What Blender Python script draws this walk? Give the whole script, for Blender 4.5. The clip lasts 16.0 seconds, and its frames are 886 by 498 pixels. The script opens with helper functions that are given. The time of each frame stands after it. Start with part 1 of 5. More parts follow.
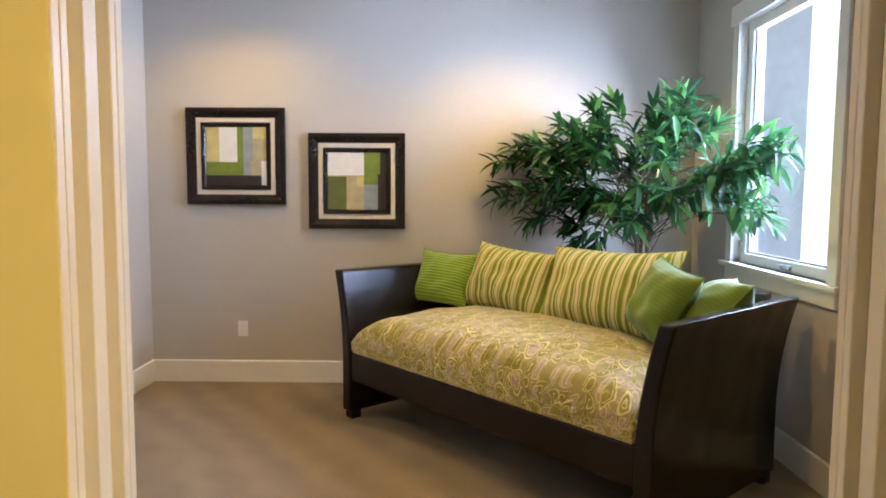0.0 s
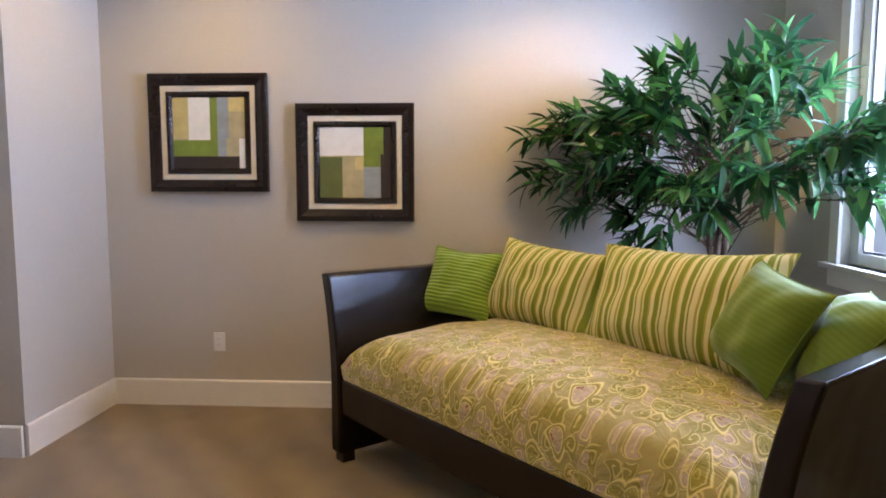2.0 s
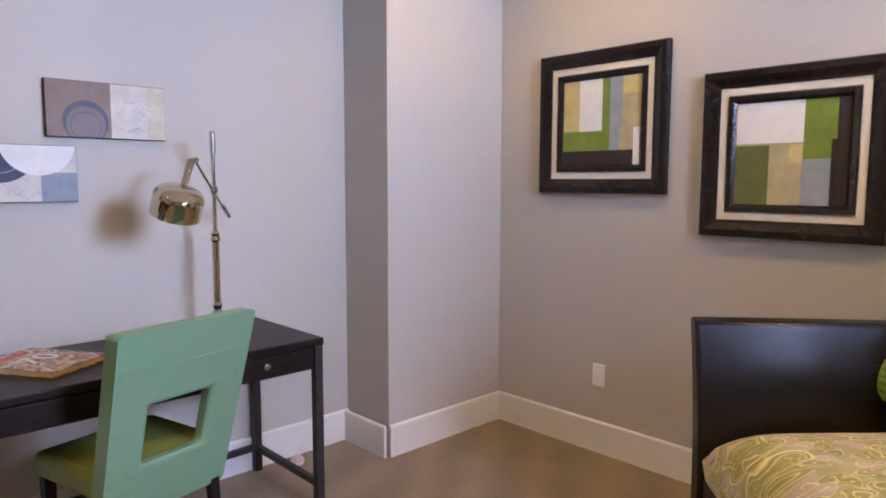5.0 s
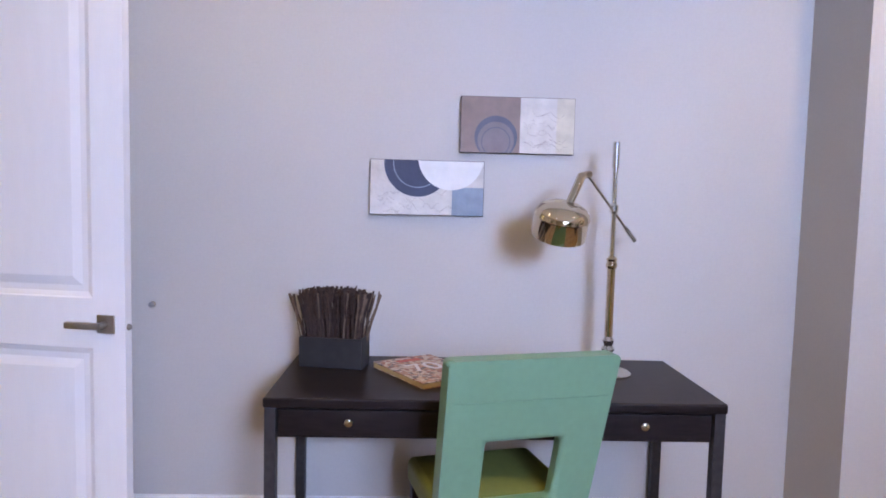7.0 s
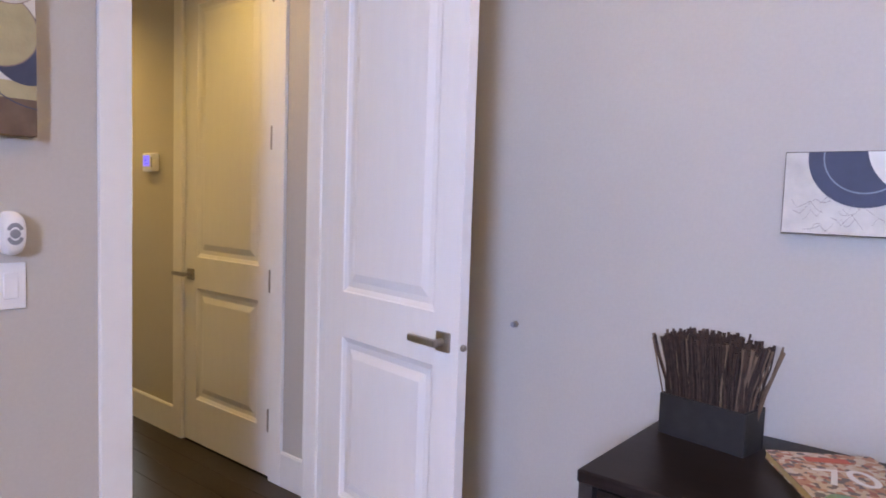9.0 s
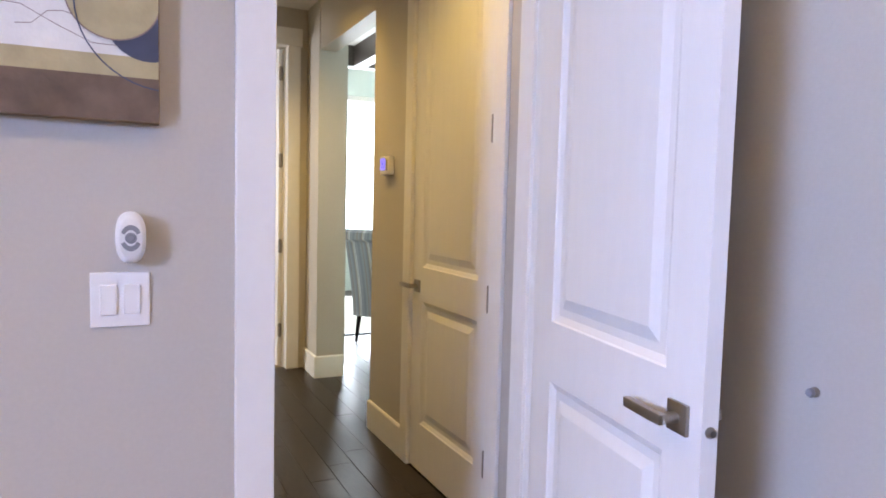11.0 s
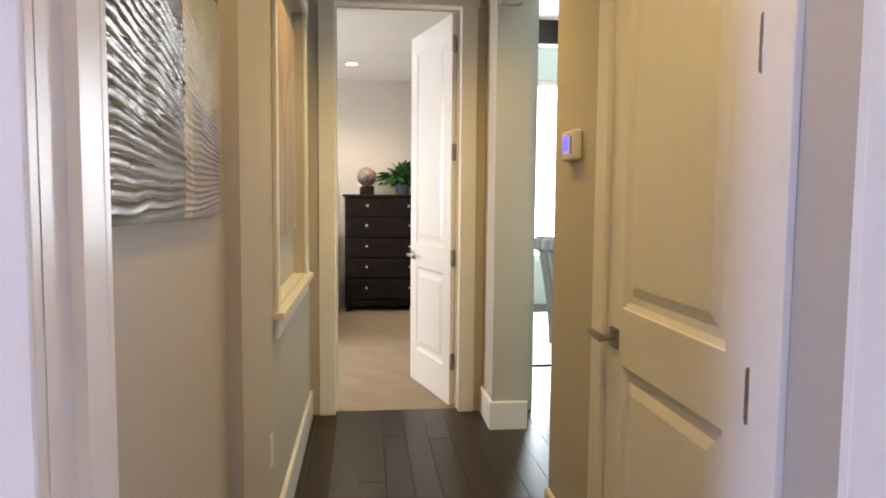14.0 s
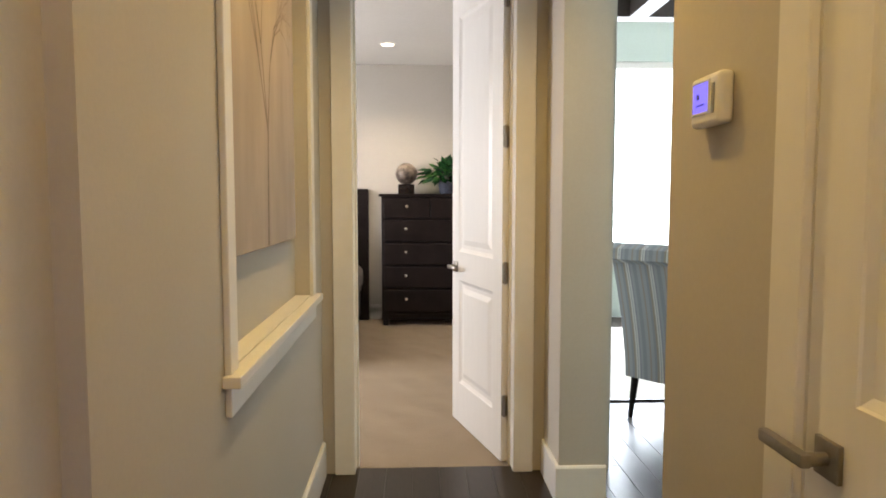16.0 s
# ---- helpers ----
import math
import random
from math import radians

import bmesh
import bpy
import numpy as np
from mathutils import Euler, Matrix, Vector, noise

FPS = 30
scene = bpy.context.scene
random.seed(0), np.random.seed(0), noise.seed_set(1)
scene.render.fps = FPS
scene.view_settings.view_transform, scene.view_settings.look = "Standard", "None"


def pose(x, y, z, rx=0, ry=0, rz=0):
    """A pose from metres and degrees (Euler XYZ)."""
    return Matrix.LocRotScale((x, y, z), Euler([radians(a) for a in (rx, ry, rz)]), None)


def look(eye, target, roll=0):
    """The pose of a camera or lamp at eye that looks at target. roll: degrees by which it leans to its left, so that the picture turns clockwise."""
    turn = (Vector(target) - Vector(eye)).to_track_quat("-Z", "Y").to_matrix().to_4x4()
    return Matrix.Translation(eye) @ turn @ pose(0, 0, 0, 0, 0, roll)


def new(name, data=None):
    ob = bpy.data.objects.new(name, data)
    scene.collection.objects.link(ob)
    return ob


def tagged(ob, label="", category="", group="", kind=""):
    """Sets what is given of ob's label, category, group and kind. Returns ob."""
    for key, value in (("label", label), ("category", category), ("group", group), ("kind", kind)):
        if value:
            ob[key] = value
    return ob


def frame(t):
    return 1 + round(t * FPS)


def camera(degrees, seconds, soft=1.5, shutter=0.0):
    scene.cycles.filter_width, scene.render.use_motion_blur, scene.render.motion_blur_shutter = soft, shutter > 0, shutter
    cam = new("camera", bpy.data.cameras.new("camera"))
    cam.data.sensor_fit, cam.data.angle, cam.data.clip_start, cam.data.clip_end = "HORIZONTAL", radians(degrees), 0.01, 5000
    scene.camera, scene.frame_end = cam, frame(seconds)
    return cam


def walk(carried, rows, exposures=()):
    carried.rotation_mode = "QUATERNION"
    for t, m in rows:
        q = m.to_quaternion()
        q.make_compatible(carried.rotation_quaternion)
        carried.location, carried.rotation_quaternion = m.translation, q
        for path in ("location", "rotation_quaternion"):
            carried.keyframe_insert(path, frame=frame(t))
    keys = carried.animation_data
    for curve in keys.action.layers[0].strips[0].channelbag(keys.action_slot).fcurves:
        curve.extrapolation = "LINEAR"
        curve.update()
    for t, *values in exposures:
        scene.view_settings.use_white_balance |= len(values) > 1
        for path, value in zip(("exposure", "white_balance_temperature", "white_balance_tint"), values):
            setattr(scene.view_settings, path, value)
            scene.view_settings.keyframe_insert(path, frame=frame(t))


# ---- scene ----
cam = camera(67.3, 16.0, soft=1.8)
PATH = [
    (0, (2.56, -0.846, 1.394), (2.538, 1.147, 1.232), 0.3),
    (0.5, (2.606, -0.603, 1.389), (2.572, 1.389, 1.219), 0.1),
    (1, (2.582, -0.362, 1.357), (2.563, 1.631, 1.19), 0.1),
    (1.5, (2.526, -0.144, 1.35), (2.521, 1.848, 1.175), 0.1),
    (2, (2.613, 0.074, 1.357), (2.505, 2.062, 1.167), 0.1),
    (2.5, (2.667, 0.254, 1.349), (2.415, 2.228, 1.154), 0.6),
    (3, (2.697, 0.439, 1.368), (2.261, 2.379, 1.157), 1.0),
    (3.2, (2.719, 0.509, 1.374), (2.191, 2.426, 1.159), 1.1),
    (5.3, (2.873, 1.256, 1.375), (1.299, 2.475, 1.185), 0.1),
    (5.5, (2.879, 1.315, 1.378), (1.221, 2.419, 1.197), 0.2),
    (6, (2.851, 1.456, 1.377), (1.016, 2.235, 1.217), 1.1),
    (6.5, (2.743, 1.565, 1.369), (0.798, 2.002, 1.217), 1.7),
    (7, (2.6, 1.688, 1.358), (0.606, 1.752, 1.209), 1.4),
    (7.5, (2.461, 1.793, 1.367), (0.491, 1.483, 1.213), 0.8),
    (8, (2.319, 1.898, 1.354), (0.444, 1.216, 1.219), 0.1),
    (8.5, (2.147, 1.93, 1.346), (0.418, 0.934, 1.21), 0.7),
    (9, (1.961, 1.913, 1.351), (0.419, 0.648, 1.204), 1.9),
    (9.5, (1.8, 1.877, 1.356), (0.451, 0.408, 1.201), 1.9),
    (10, (1.662, 1.831, 1.353), (0.495, 0.213, 1.198), 1.2),
    (10.2, (1.606, 1.781, 1.346), (0.501, 0.121, 1.195), 1.2),
    (12.3, (1.055, 1.197, 1.316), (0.521, -0.725, 1.171), 1.0),
    (12.5, (1.015, 1.112, 1.315), (0.525, -0.821, 1.17), 0.8),
    (13, (0.944, 0.913, 1.315), (0.549, -1.042, 1.167), 0.4),
    (13.5, (0.879, 0.726, 1.313), (0.574, -1.245, 1.166), 0.2),
    (14, (0.821, 0.517, 1.317), (0.586, -1.464, 1.168), 0.5),
    (14.5, (0.793, 0.295, 1.32), (0.596, -1.689, 1.17), 0.6),
    (15, (0.759, 0.072, 1.321), (0.604, -1.916, 1.169), 0.4),
    (15.5, (0.734, -0.176, 1.318), (0.615, -2.166, 1.164), 0.0),
    (16, (0.712, -0.402, 1.305), (0.625, -2.394, 1.157), -0.0),
]
walk(cam, [(t, look(eye, target, roll)) for t, eye, target, roll in PATH], exposures=((0, -0.22, 7800, -1), (0.6, -0.42, 7500, 3), (1.5, -0.44, 7500, 3), (3.2, -0.5, 7350, 10), (5.4, -0.42, 7150, 11), (7.2, -0.3, 6600, 11), (9, -0.38, 7000, 12), (10, -0.18, 6750, 11), (12.5, -0.14, 6450, 12), (14.5, -0.25, 6700, 13), (15.5, -0.32, 6600, 14), (16, -0.34, 6550, 13)))

# ---------------- world, sun, large lights ----------------
world = bpy.data.worlds.new("sky")
scene.world = world
world.use_nodes = True
wn = world.node_tree.nodes
sky = wn.new("ShaderNodeTexSky")
sky.sky_type = "NISHITA"
sky.sun_disc = False
sky.sun_elevation, sky.sun_rotation = radians(42), radians(200)
wn["Background"].inputs[1].default_value = 0.15
world.node_tree.links.new(sky.outputs[0], wn["Background"].inputs[0])

CEIL = 2.74
OFFICE_CEIL = 2.85
WX = 4.32        # window wall of the office
PY = 4.01        # picture wall of the office


def area_lamp(name, m, sx, sy, watts, color):
    d = bpy.data.lights.new(name, "AREA")
    d.shape, d.size, d.size_y, d.energy, d.color = "RECTANGLE", sx, sy, watts, color
    ob = new(name, d)
    ob.matrix_world = m
    return ob


def spot_lamp(name, x, y, z, watts, color, angle=110, blend=0.7, radius=0.04):
    d = bpy.data.lights.new(name, "SPOT")
    d.energy, d.color, d.spot_size, d.spot_blend, d.shadow_soft_size = watts, color, radians(angle), blend, radius
    ob = new(name, d)
    ob.location = (x, y, z)
    return ob


DAY = (0.43, 0.55, 1.0)
WARM = (1.0, 0.66, 0.27)
HALL_WARM = (1.0, 0.66, 0.19)
area_lamp("daylight_office", look((5.30, 2.72, 2.18), (4.35, 2.72, 1.88)), 2.05, 1.30, 1230, DAY)
area_lamp("daylight_living", look((-1.87, -7.66, 1.7), (-1.6, -4.0, 1.5)), 2.5, 2.1, 340, (0.80, 0.90, 1.0))
# bedroom area lamp is added fill, set in an invented opening out of view
area_lamp("added_daylight_bedroom", look((3.65, -5.6, 1.6), (0, -5.6, 1.2)), 1.6, 1.4, 150, (0.95, 0.96, 1.0))

# recessed lamps: x, y, watts, colour
CANS = [
    (1.10, 3.30, 54, WARM), (2.95, 3.20, 122, WARM), (0.95, 1.15, 38, WARM), (2.75, 1.15, 84, WARM),
    (0.62, -0.75, 54, HALL_WARM), (0.62, -2.45, 100, HALL_WARM),
    (1.60, -1.2, 70, HALL_WARM), (3.15, -1.0, 230, HALL_WARM),
    # second bedroom lamp is an added one, kept out of view to brighten the room
    (0.95, -6.72, 130, (1.0, 0.84, 0.60)), (2.30, -4.90, 80, (1.0, 0.84, 0.60)),
]
for cx, cy, cw, cc in CANS:
    if cy > 0:
        spot_lamp("downlight_lamp", cx, cy, OFFICE_CEIL - 0.03, cw, cc, 152 if cx < 1.2 else 134, 0.75)
    else:
        spot_lamp("downlight_lamp", cx, cy, CEIL - 0.03, cw, cc, 136, 0.9)

# ---------------- materials ----------------


def mat(name, color, rough=0.6, metal=0.0, var=0.06, grain=40.0, bump=0.0, bump_scale=200.0, spec=0.5, second=None, stretch=(1, 1, 1), tint=0.0, coat=0.0):
    """A surface with broad and fine variation of its colour, fine relief and, with tint, a shade of its own for each piece."""
    m = bpy.data.materials.new(name)
    m.use_nodes = True
    nt = m.node_tree
    n, link = nt.nodes, nt.links.new
    b = n["Principled BSDF"]
    b.inputs["Roughness"].default_value, b.inputs["Metallic"].default_value = rough, metal
    b.inputs["Specular IOR Level"].default_value = spec
    b.inputs["Coat Weight"].default_value = coat
    tc = n.new("ShaderNodeTexCoord")
    mp = n.new("ShaderNodeMapping")
    mp.inputs["Scale"].default_value = stretch
    link(tc.outputs["Object"], mp.inputs[0])
    dark = [max(0.0, c * (1 - 2 * var)) for c in color]
    light = second or [min(1.0, c * (1 + 2 * var)) for c in color]
    n1, n2 = n.new("ShaderNodeTexNoise"), n.new("ShaderNodeTexNoise")
    n1.inputs["Scale"].default_value, n2.inputs["Scale"].default_value = 1.7, grain
    n1.inputs["Detail"].default_value, n2.inputs["Detail"].default_value = 4, 6
    link(mp.outputs[0], n1.inputs[0]), link(mp.outputs[0], n2.inputs[0])
    add = n.new("ShaderNodeMath")
    add.operation = "MULTIPLY_ADD"
    link(n1.outputs[0], add.inputs[0])
    add.inputs[1].default_value = 0.5
    half = n.new("ShaderNodeMath")
    half.operation = "MULTIPLY"
    link(n2.outputs[0], half.inputs[0])
    half.inputs[1].default_value = 0.5
    link(half.outputs[0], add.inputs[2])
    ramp = n.new("ShaderNodeValToRGB")
    ramp.color_ramp.elements[0].position, ramp.color_ramp.elements[1].position = 0.3, 0.7
    ramp.color_ramp.elements[0].color, ramp.color_ramp.elements[1].color = (*dark, 1), (*light, 1)
    link(add.outputs[0], ramp.inputs[0])
    out = ramp.outputs[0]
    if tint:
        info = n.new("ShaderNodeObjectInfo")
        hsv = n.new("ShaderNodeHueSaturation")
        rng = n.new("ShaderNodeMapRange")
        rng.inputs["To Min"].default_value, rng.inputs["To Max"].default_value = 1 - tint, 1 + tint
        link(info.outputs["Random"], rng.inputs[0]), link(rng.outputs[0], hsv.inputs["Value"]), link(out, hsv.inputs["Color"])
        out = hsv.outputs[0]
    link(out, b.inputs["Base Color"])
    if bump:
        n3, bp = n.new("ShaderNodeTexNoise"), n.new("ShaderNodeBump")
        n3.inputs["Scale"].default_value, n3.inputs["Detail"].default_value = bump_scale, 3
        link(mp.outputs[0], n3.inputs[0])
        bp.inputs["Strength"].default_value, bp.inputs["Distance"].default_value = bump, 0.004
        link(n3.outputs[0], bp.inputs["Height"]), link(bp.outputs[0], b.inputs["Normal"])
    return m


def glow(name, color, strength):
    m = bpy.data.materials.new(name)
    m.use_nodes = True
    b = m.node_tree.nodes["Principled BSDF"]
    b.inputs["Base Color"].default_value = (*color, 1)
    b.inputs["Emission Color"].default_value, b.inputs["Emission Strength"].default_value = (*color, 1), strength
    return m


def leather_mat():
    """Dark bonded leather: fine grain over broad soft dents of the padding."""
    m = mat("espresso_leather", (0.009, 0.006, 0.006), 0.22, var=0.15, grain=60, bump=0.012, bump_scale=180, spec=0.30)
    n, link = m.node_tree.nodes, m.node_tree.links.new
    b = n["Principled BSDF"]
    fine = b.inputs["Normal"].links[0].from_node
    tc = next(k for k in n if k.bl_idname == "ShaderNodeTexCoord")
    dents, bp = n.new("ShaderNodeTexNoise"), n.new("ShaderNodeBump")
    dents.inputs["Scale"].default_value, dents.inputs["Detail"].default_value = 4.5, 1.0
    bp.inputs["Strength"].default_value, bp.inputs["Distance"].default_value = 0.16, 0.05
    link(tc.outputs["Object"], dents.inputs[0]), link(dents.outputs[0], bp.inputs["Height"])
    link(bp.outputs[0], fine.inputs["Normal"])
    return m


M_WALL = mat("greige_wall_paint", (0.50, 0.465, 0.41), 0.55, var=0.02, grain=90, bump=0.10, bump_scale=260, spec=0.35)
M_CEIL = mat("ceiling_paint", (0.74, 0.72, 0.68), 0.85, var=0.02, bump=0.35, bump_scale=120)
M_TRIM = mat("white_trim_paint", (0.78, 0.76, 0.72), 0.32, var=0.015, grain=25, bump=0.03, bump_scale=60)
M_DOOR = mat("white_door_paint", (0.79, 0.775, 0.75), 0.35, var=0.015, grain=30, bump=0.05, bump_scale=150, stretch=(1, 1, 0.15))
M_WOODFLOOR = mat("dark_hardwood", (0.024, 0.015, 0.010), 0.34, var=0.30, grain=22, bump=0.08, bump_scale=60, stretch=(6, 0.7, 1), tint=0.12, spec=0.35)
M_GAP = mat("floor_joint", (0.010, 0.008, 0.007), 0.9)
M_LEATHER = leather_mat()
M_ESPRESSO = mat("espresso_wood", (0.013, 0.009, 0.0085), 0.36, var=0.30, grain=30, bump=0.12, bump_scale=90, stretch=(3, 0.4, 3), spec=0.16)
M_EDGEWORN = mat("worn_black_wood_edge", (0.015, 0.013, 0.013), 0.5, var=0.6, grain=45, bump=0.2, bump_scale=80)
M_FRAME = mat("black_brown_frame", (0.014, 0.009, 0.007), 0.24, var=0.3, grain=50, bump=0.08, spec=0.3)
M_CREAM = mat("cream_liner", (0.66, 0.60, 0.48), 0.75, var=0.05, grain=120, bump=0.15, bump_scale=400)
M_NICKEL = mat("brushed_nickel", (0.36, 0.33, 0.29), 0.32, 1.0, var=0.05, grain=120)
M_CHROME = mat("polished_brass_nickel", (0.66, 0.55, 0.40), 0.07, 1.0, var=0.02)
M_CHROME2 = mat("polished_nickel", (0.70, 0.67, 0.62), 0.10, 1.0, var=0.02)
M_PLASTIC = mat("white_plastic", (0.80, 0.79, 0.78), 0.35, var=0.01)
M_GREYPLASTIC = mat("grey_plastic", (0.25, 0.25, 0.27), 0.4, var=0.03)
M_CHAIR = mat("mint_leather", (0.16, 0.295, 0.175), 0.42, var=0.03, grain=40, bump=0.10, bump_scale=260)
M_SEAT = mat("olive_seat_leather", (0.17, 0.20, 0.05), 0.5, var=0.06, bump=0.1)
M_BARK = mat("bark", (0.085, 0.05, 0.03), 0.85, var=0.3, grain=60, bump=0.5, bump_scale=90)
M_TWIG = mat("dried_twig", (0.042, 0.022, 0.014), 0.85, var=0.4, grain=60, tint=0.3)
M_TWIGPALE = mat("pale_dried_twig", (0.15, 0.10, 0.065), 0.85, var=0.3, grain=60)
M_POT = mat("dark_woven_pot", (0.05, 0.035, 0.025), 0.7, var=0.3, bump=0.5, bump_scale=70)
M_PAPER = mat("page_edges", (0.62, 0.47, 0.22), 0.8, var=0.1, grain=200, stretch=(1, 1, 30))
M_SLATE = mat("slate_grey_box", (0.014, 0.013, 0.013), 0.6, var=0.3, grain=30, bump=0.1)
M_LCD = glow("blue_lcd", (0.16, 0.14, 1.0), 1.6)
M_LAMPGLOW = glow("downlight_lens", (1.0, 0.86, 0.64), 9.0)
M_STUCCO = mat("blue_grey_stucco", (0.62, 0.68, 0.76), 0.9, var=0.06, grain=12, bump=0.4, bump_scale=70)
M_BEAM = mat("dark_stained_beam", (0.045, 0.034, 0.028), 0.5, var=0.2)
M_AQUA = mat("pale_aqua_wall", (0.60, 0.68, 0.63), 0.6, var=0.02, bump=0.05)
M_YARDGLOW = glow("yard_backdrop_glow", (0.90, 0.95, 1.0), 1.25)
M_OUT = glow("outdoor_backdrop_glow", (0.93, 0.97, 1.0), 5.0)
M_RUG = mat("cream_rug", (0.62, 0.58, 0.50), 0.95, var=0.08, bump=0.5)
M_BEDDING = mat("grey_brown_bedding", (0.12, 0.10, 0.09), 0.9, var=0.2, bump=0.3)


def node_mat(name, rough=0.8):
    m = bpy.data.materials.new(name)
    m.use_nodes = True
    n = m.node_tree.nodes
    n["Principled BSDF"].inputs["Roughness"].default_value = rough
    tc = n.new("ShaderNodeTexCoord")
    return m, n, m.node_tree.links.new, n["Principled BSDF"], tc


def ramp_node(n, stops, mode="LINEAR"):
    r = n.new("ShaderNodeValToRGB")
    r.color_ramp.interpolation = mode
    while len(r.color_ramp.elements) < len(stops):
        r.color_ramp.elements.new(0.5)
    for e, (p, c) in zip(r.color_ramp.elements, stops):
        e.position, e.color = p, (*c, 1)
    return r


def math_node(n, link, op, a, b=None):
    k = n.new("ShaderNodeMath")
    k.operation = op
    for i, v in enumerate((a, b)):
        if v is None:
            continue
        if isinstance(v, (int, float)):
            k.inputs[i].default_value = v
        else:
            link(v, k.inputs[i])
    return k.outputs[0]


def carpet_mat(name, color, tracks=0.2):
    """Cut pile with vacuum tracks and fine tufts."""
    m, n, link, b, tc = node_mat(name, 0.95)
    b.inputs["Specular IOR Level"].default_value = 0.15
    b.inputs["Sheen Weight"].default_value = 0.25
    fine, mid, track = n.new("ShaderNodeTexNoise"), n.new("ShaderNodeTexNoise"), n.new("ShaderNodeTexWave")
    fine.inputs["Scale"].default_value, mid.inputs["Scale"].default_value = 260, 5
    fine.inputs["Detail"].default_value = 4
    mp = n.new("ShaderNodeMapping")
    mp.inputs["Rotation"].default_value = (0, 0, radians(-38))
    link(tc.outputs["Object"], mp.inputs[0]), link(mp.outputs[0], track.inputs[0])
    track.inputs["Scale"].default_value, track.inputs["Distortion"].default_value, track.inputs["Detail"].default_value = 1.1, 6.0, 3.0
    for k in (fine, mid):
        link(tc.outputs["Object"], k.inputs[0])
    v = math_node(n, link, "MULTIPLY", fine.outputs[0], 0.55)
    v = math_node(n, link, "ADD", v, math_node(n, link, "MULTIPLY", mid.outputs[0], 0.25))
    v = math_node(n, link, "ADD", v, math_node(n, link, "MULTIPLY", track.outputs["Fac"], tracks))
    r = ramp_node(n, [(0.3, [c * 0.62 for c in color]), (0.72, [c * 1.25 for c in color])])
    link(v, r.inputs[0]), link(r.outputs[0], b.inputs["Base Color"])
    bp = n.new("ShaderNodeBump")
    bp.inputs["Strength"].default_value, bp.inputs["Distance"].default_value = 0.8, 0.008
    link(fine.outputs[0], bp.inputs["Height"]), link(bp.outputs[0], b.inputs["Normal"])
    return m


M_CARPET = carpet_mat("beige_carpet", (0.27, 0.195, 0.115), 0.15)
M_CARPET2 = carpet_mat("pale_beige_carpet", (0.34, 0.255, 0.165), 0.035)


def stripe_mat():
    m, n, link, b, tc = node_mat("green_cream_stripe", 0.85)
    sep = n.new("ShaderNodeSeparateXYZ")
    nz = n.new("ShaderNodeTexNoise")
    nz.inputs["Scale"].default_value = 6
    link(tc.outputs["Object"], nz.inputs[0]), link(tc.outputs["Object"], sep.inputs[0])
    x = math_node(n, link, "ADD", sep.outputs[0], math_node(n, link, "MULTIPLY", nz.outputs[0], 0.012))
    f = math_node(n, link, "FRACT", math_node(n, link, "MULTIPLY", x, 1 / 0.118))
    g, c, l = (0.18, 0.22, 0.02), (0.62, 0.55, 0.29), (0.32, 0.31, 0.06)
    r = ramp_node(n, [(0.0, g), (0.17, c), (0.24, g), (0.30, c), (0.48, l), (0.56, c), (0.62, g), (0.80, l), (0.86, c)], "CONSTANT")
    link(f, r.inputs[0]), link(r.outputs[0], b.inputs["Base Color"])
    weave, bp = n.new("ShaderNodeTexNoise"), n.new("ShaderNodeBump")
    weave.inputs["Scale"].default_value = 350
    link(tc.outputs["Object"], weave.inputs[0])
    bp.inputs["Strength"].default_value, bp.inputs["Distance"].default_value = 0.4, 0.003
    link(weave.outputs[0], bp.inputs["Height"]), link(bp.outputs[0], b.inputs["Normal"])
    return m


def rib_mat(name, relief, dark, light):
    """Green pintucked or brushed cloth."""
    m, n, link, b, tc = node_mat(name, 0.75)
    b.inputs["Sheen Weight"].default_value = 0.3
    wv, nz = n.new("ShaderNodeTexWave"), n.new("ShaderNodeTexNoise")
    wv.bands_direction = "Y"
    wv.inputs["Scale"].default_value, wv.inputs["Distortion"].default_value, wv.inputs["Detail"].default_value = 16, 1.2, 2
    wv.inputs["Detail Scale"].default_value = 0.6
    nz.inputs["Scale"].default_value = 200
    link(tc.outputs["Object"], wv.inputs[0]), link(tc.outputs["Object"], nz.inputs[0])
    r = ramp_node(n, [(0.0, dark), (0.6, light)])
    link(wv.outputs["Fac"], r.inputs[0]), link(r.outputs[0], b.inputs["Base Color"])
    bp = n.new("ShaderNodeBump")
    bp.inputs["Strength"].default_value, bp.inputs["Distance"].default_value = relief, 0.008
    hgt = math_node(n, link, "ADD", wv.outputs["Fac"], math_node(n, link, "MULTIPLY", nz.outputs[0], 0.3))
    link(hgt, bp.inputs["Height"]), link(bp.outputs[0], b.inputs["Normal"])
    return m


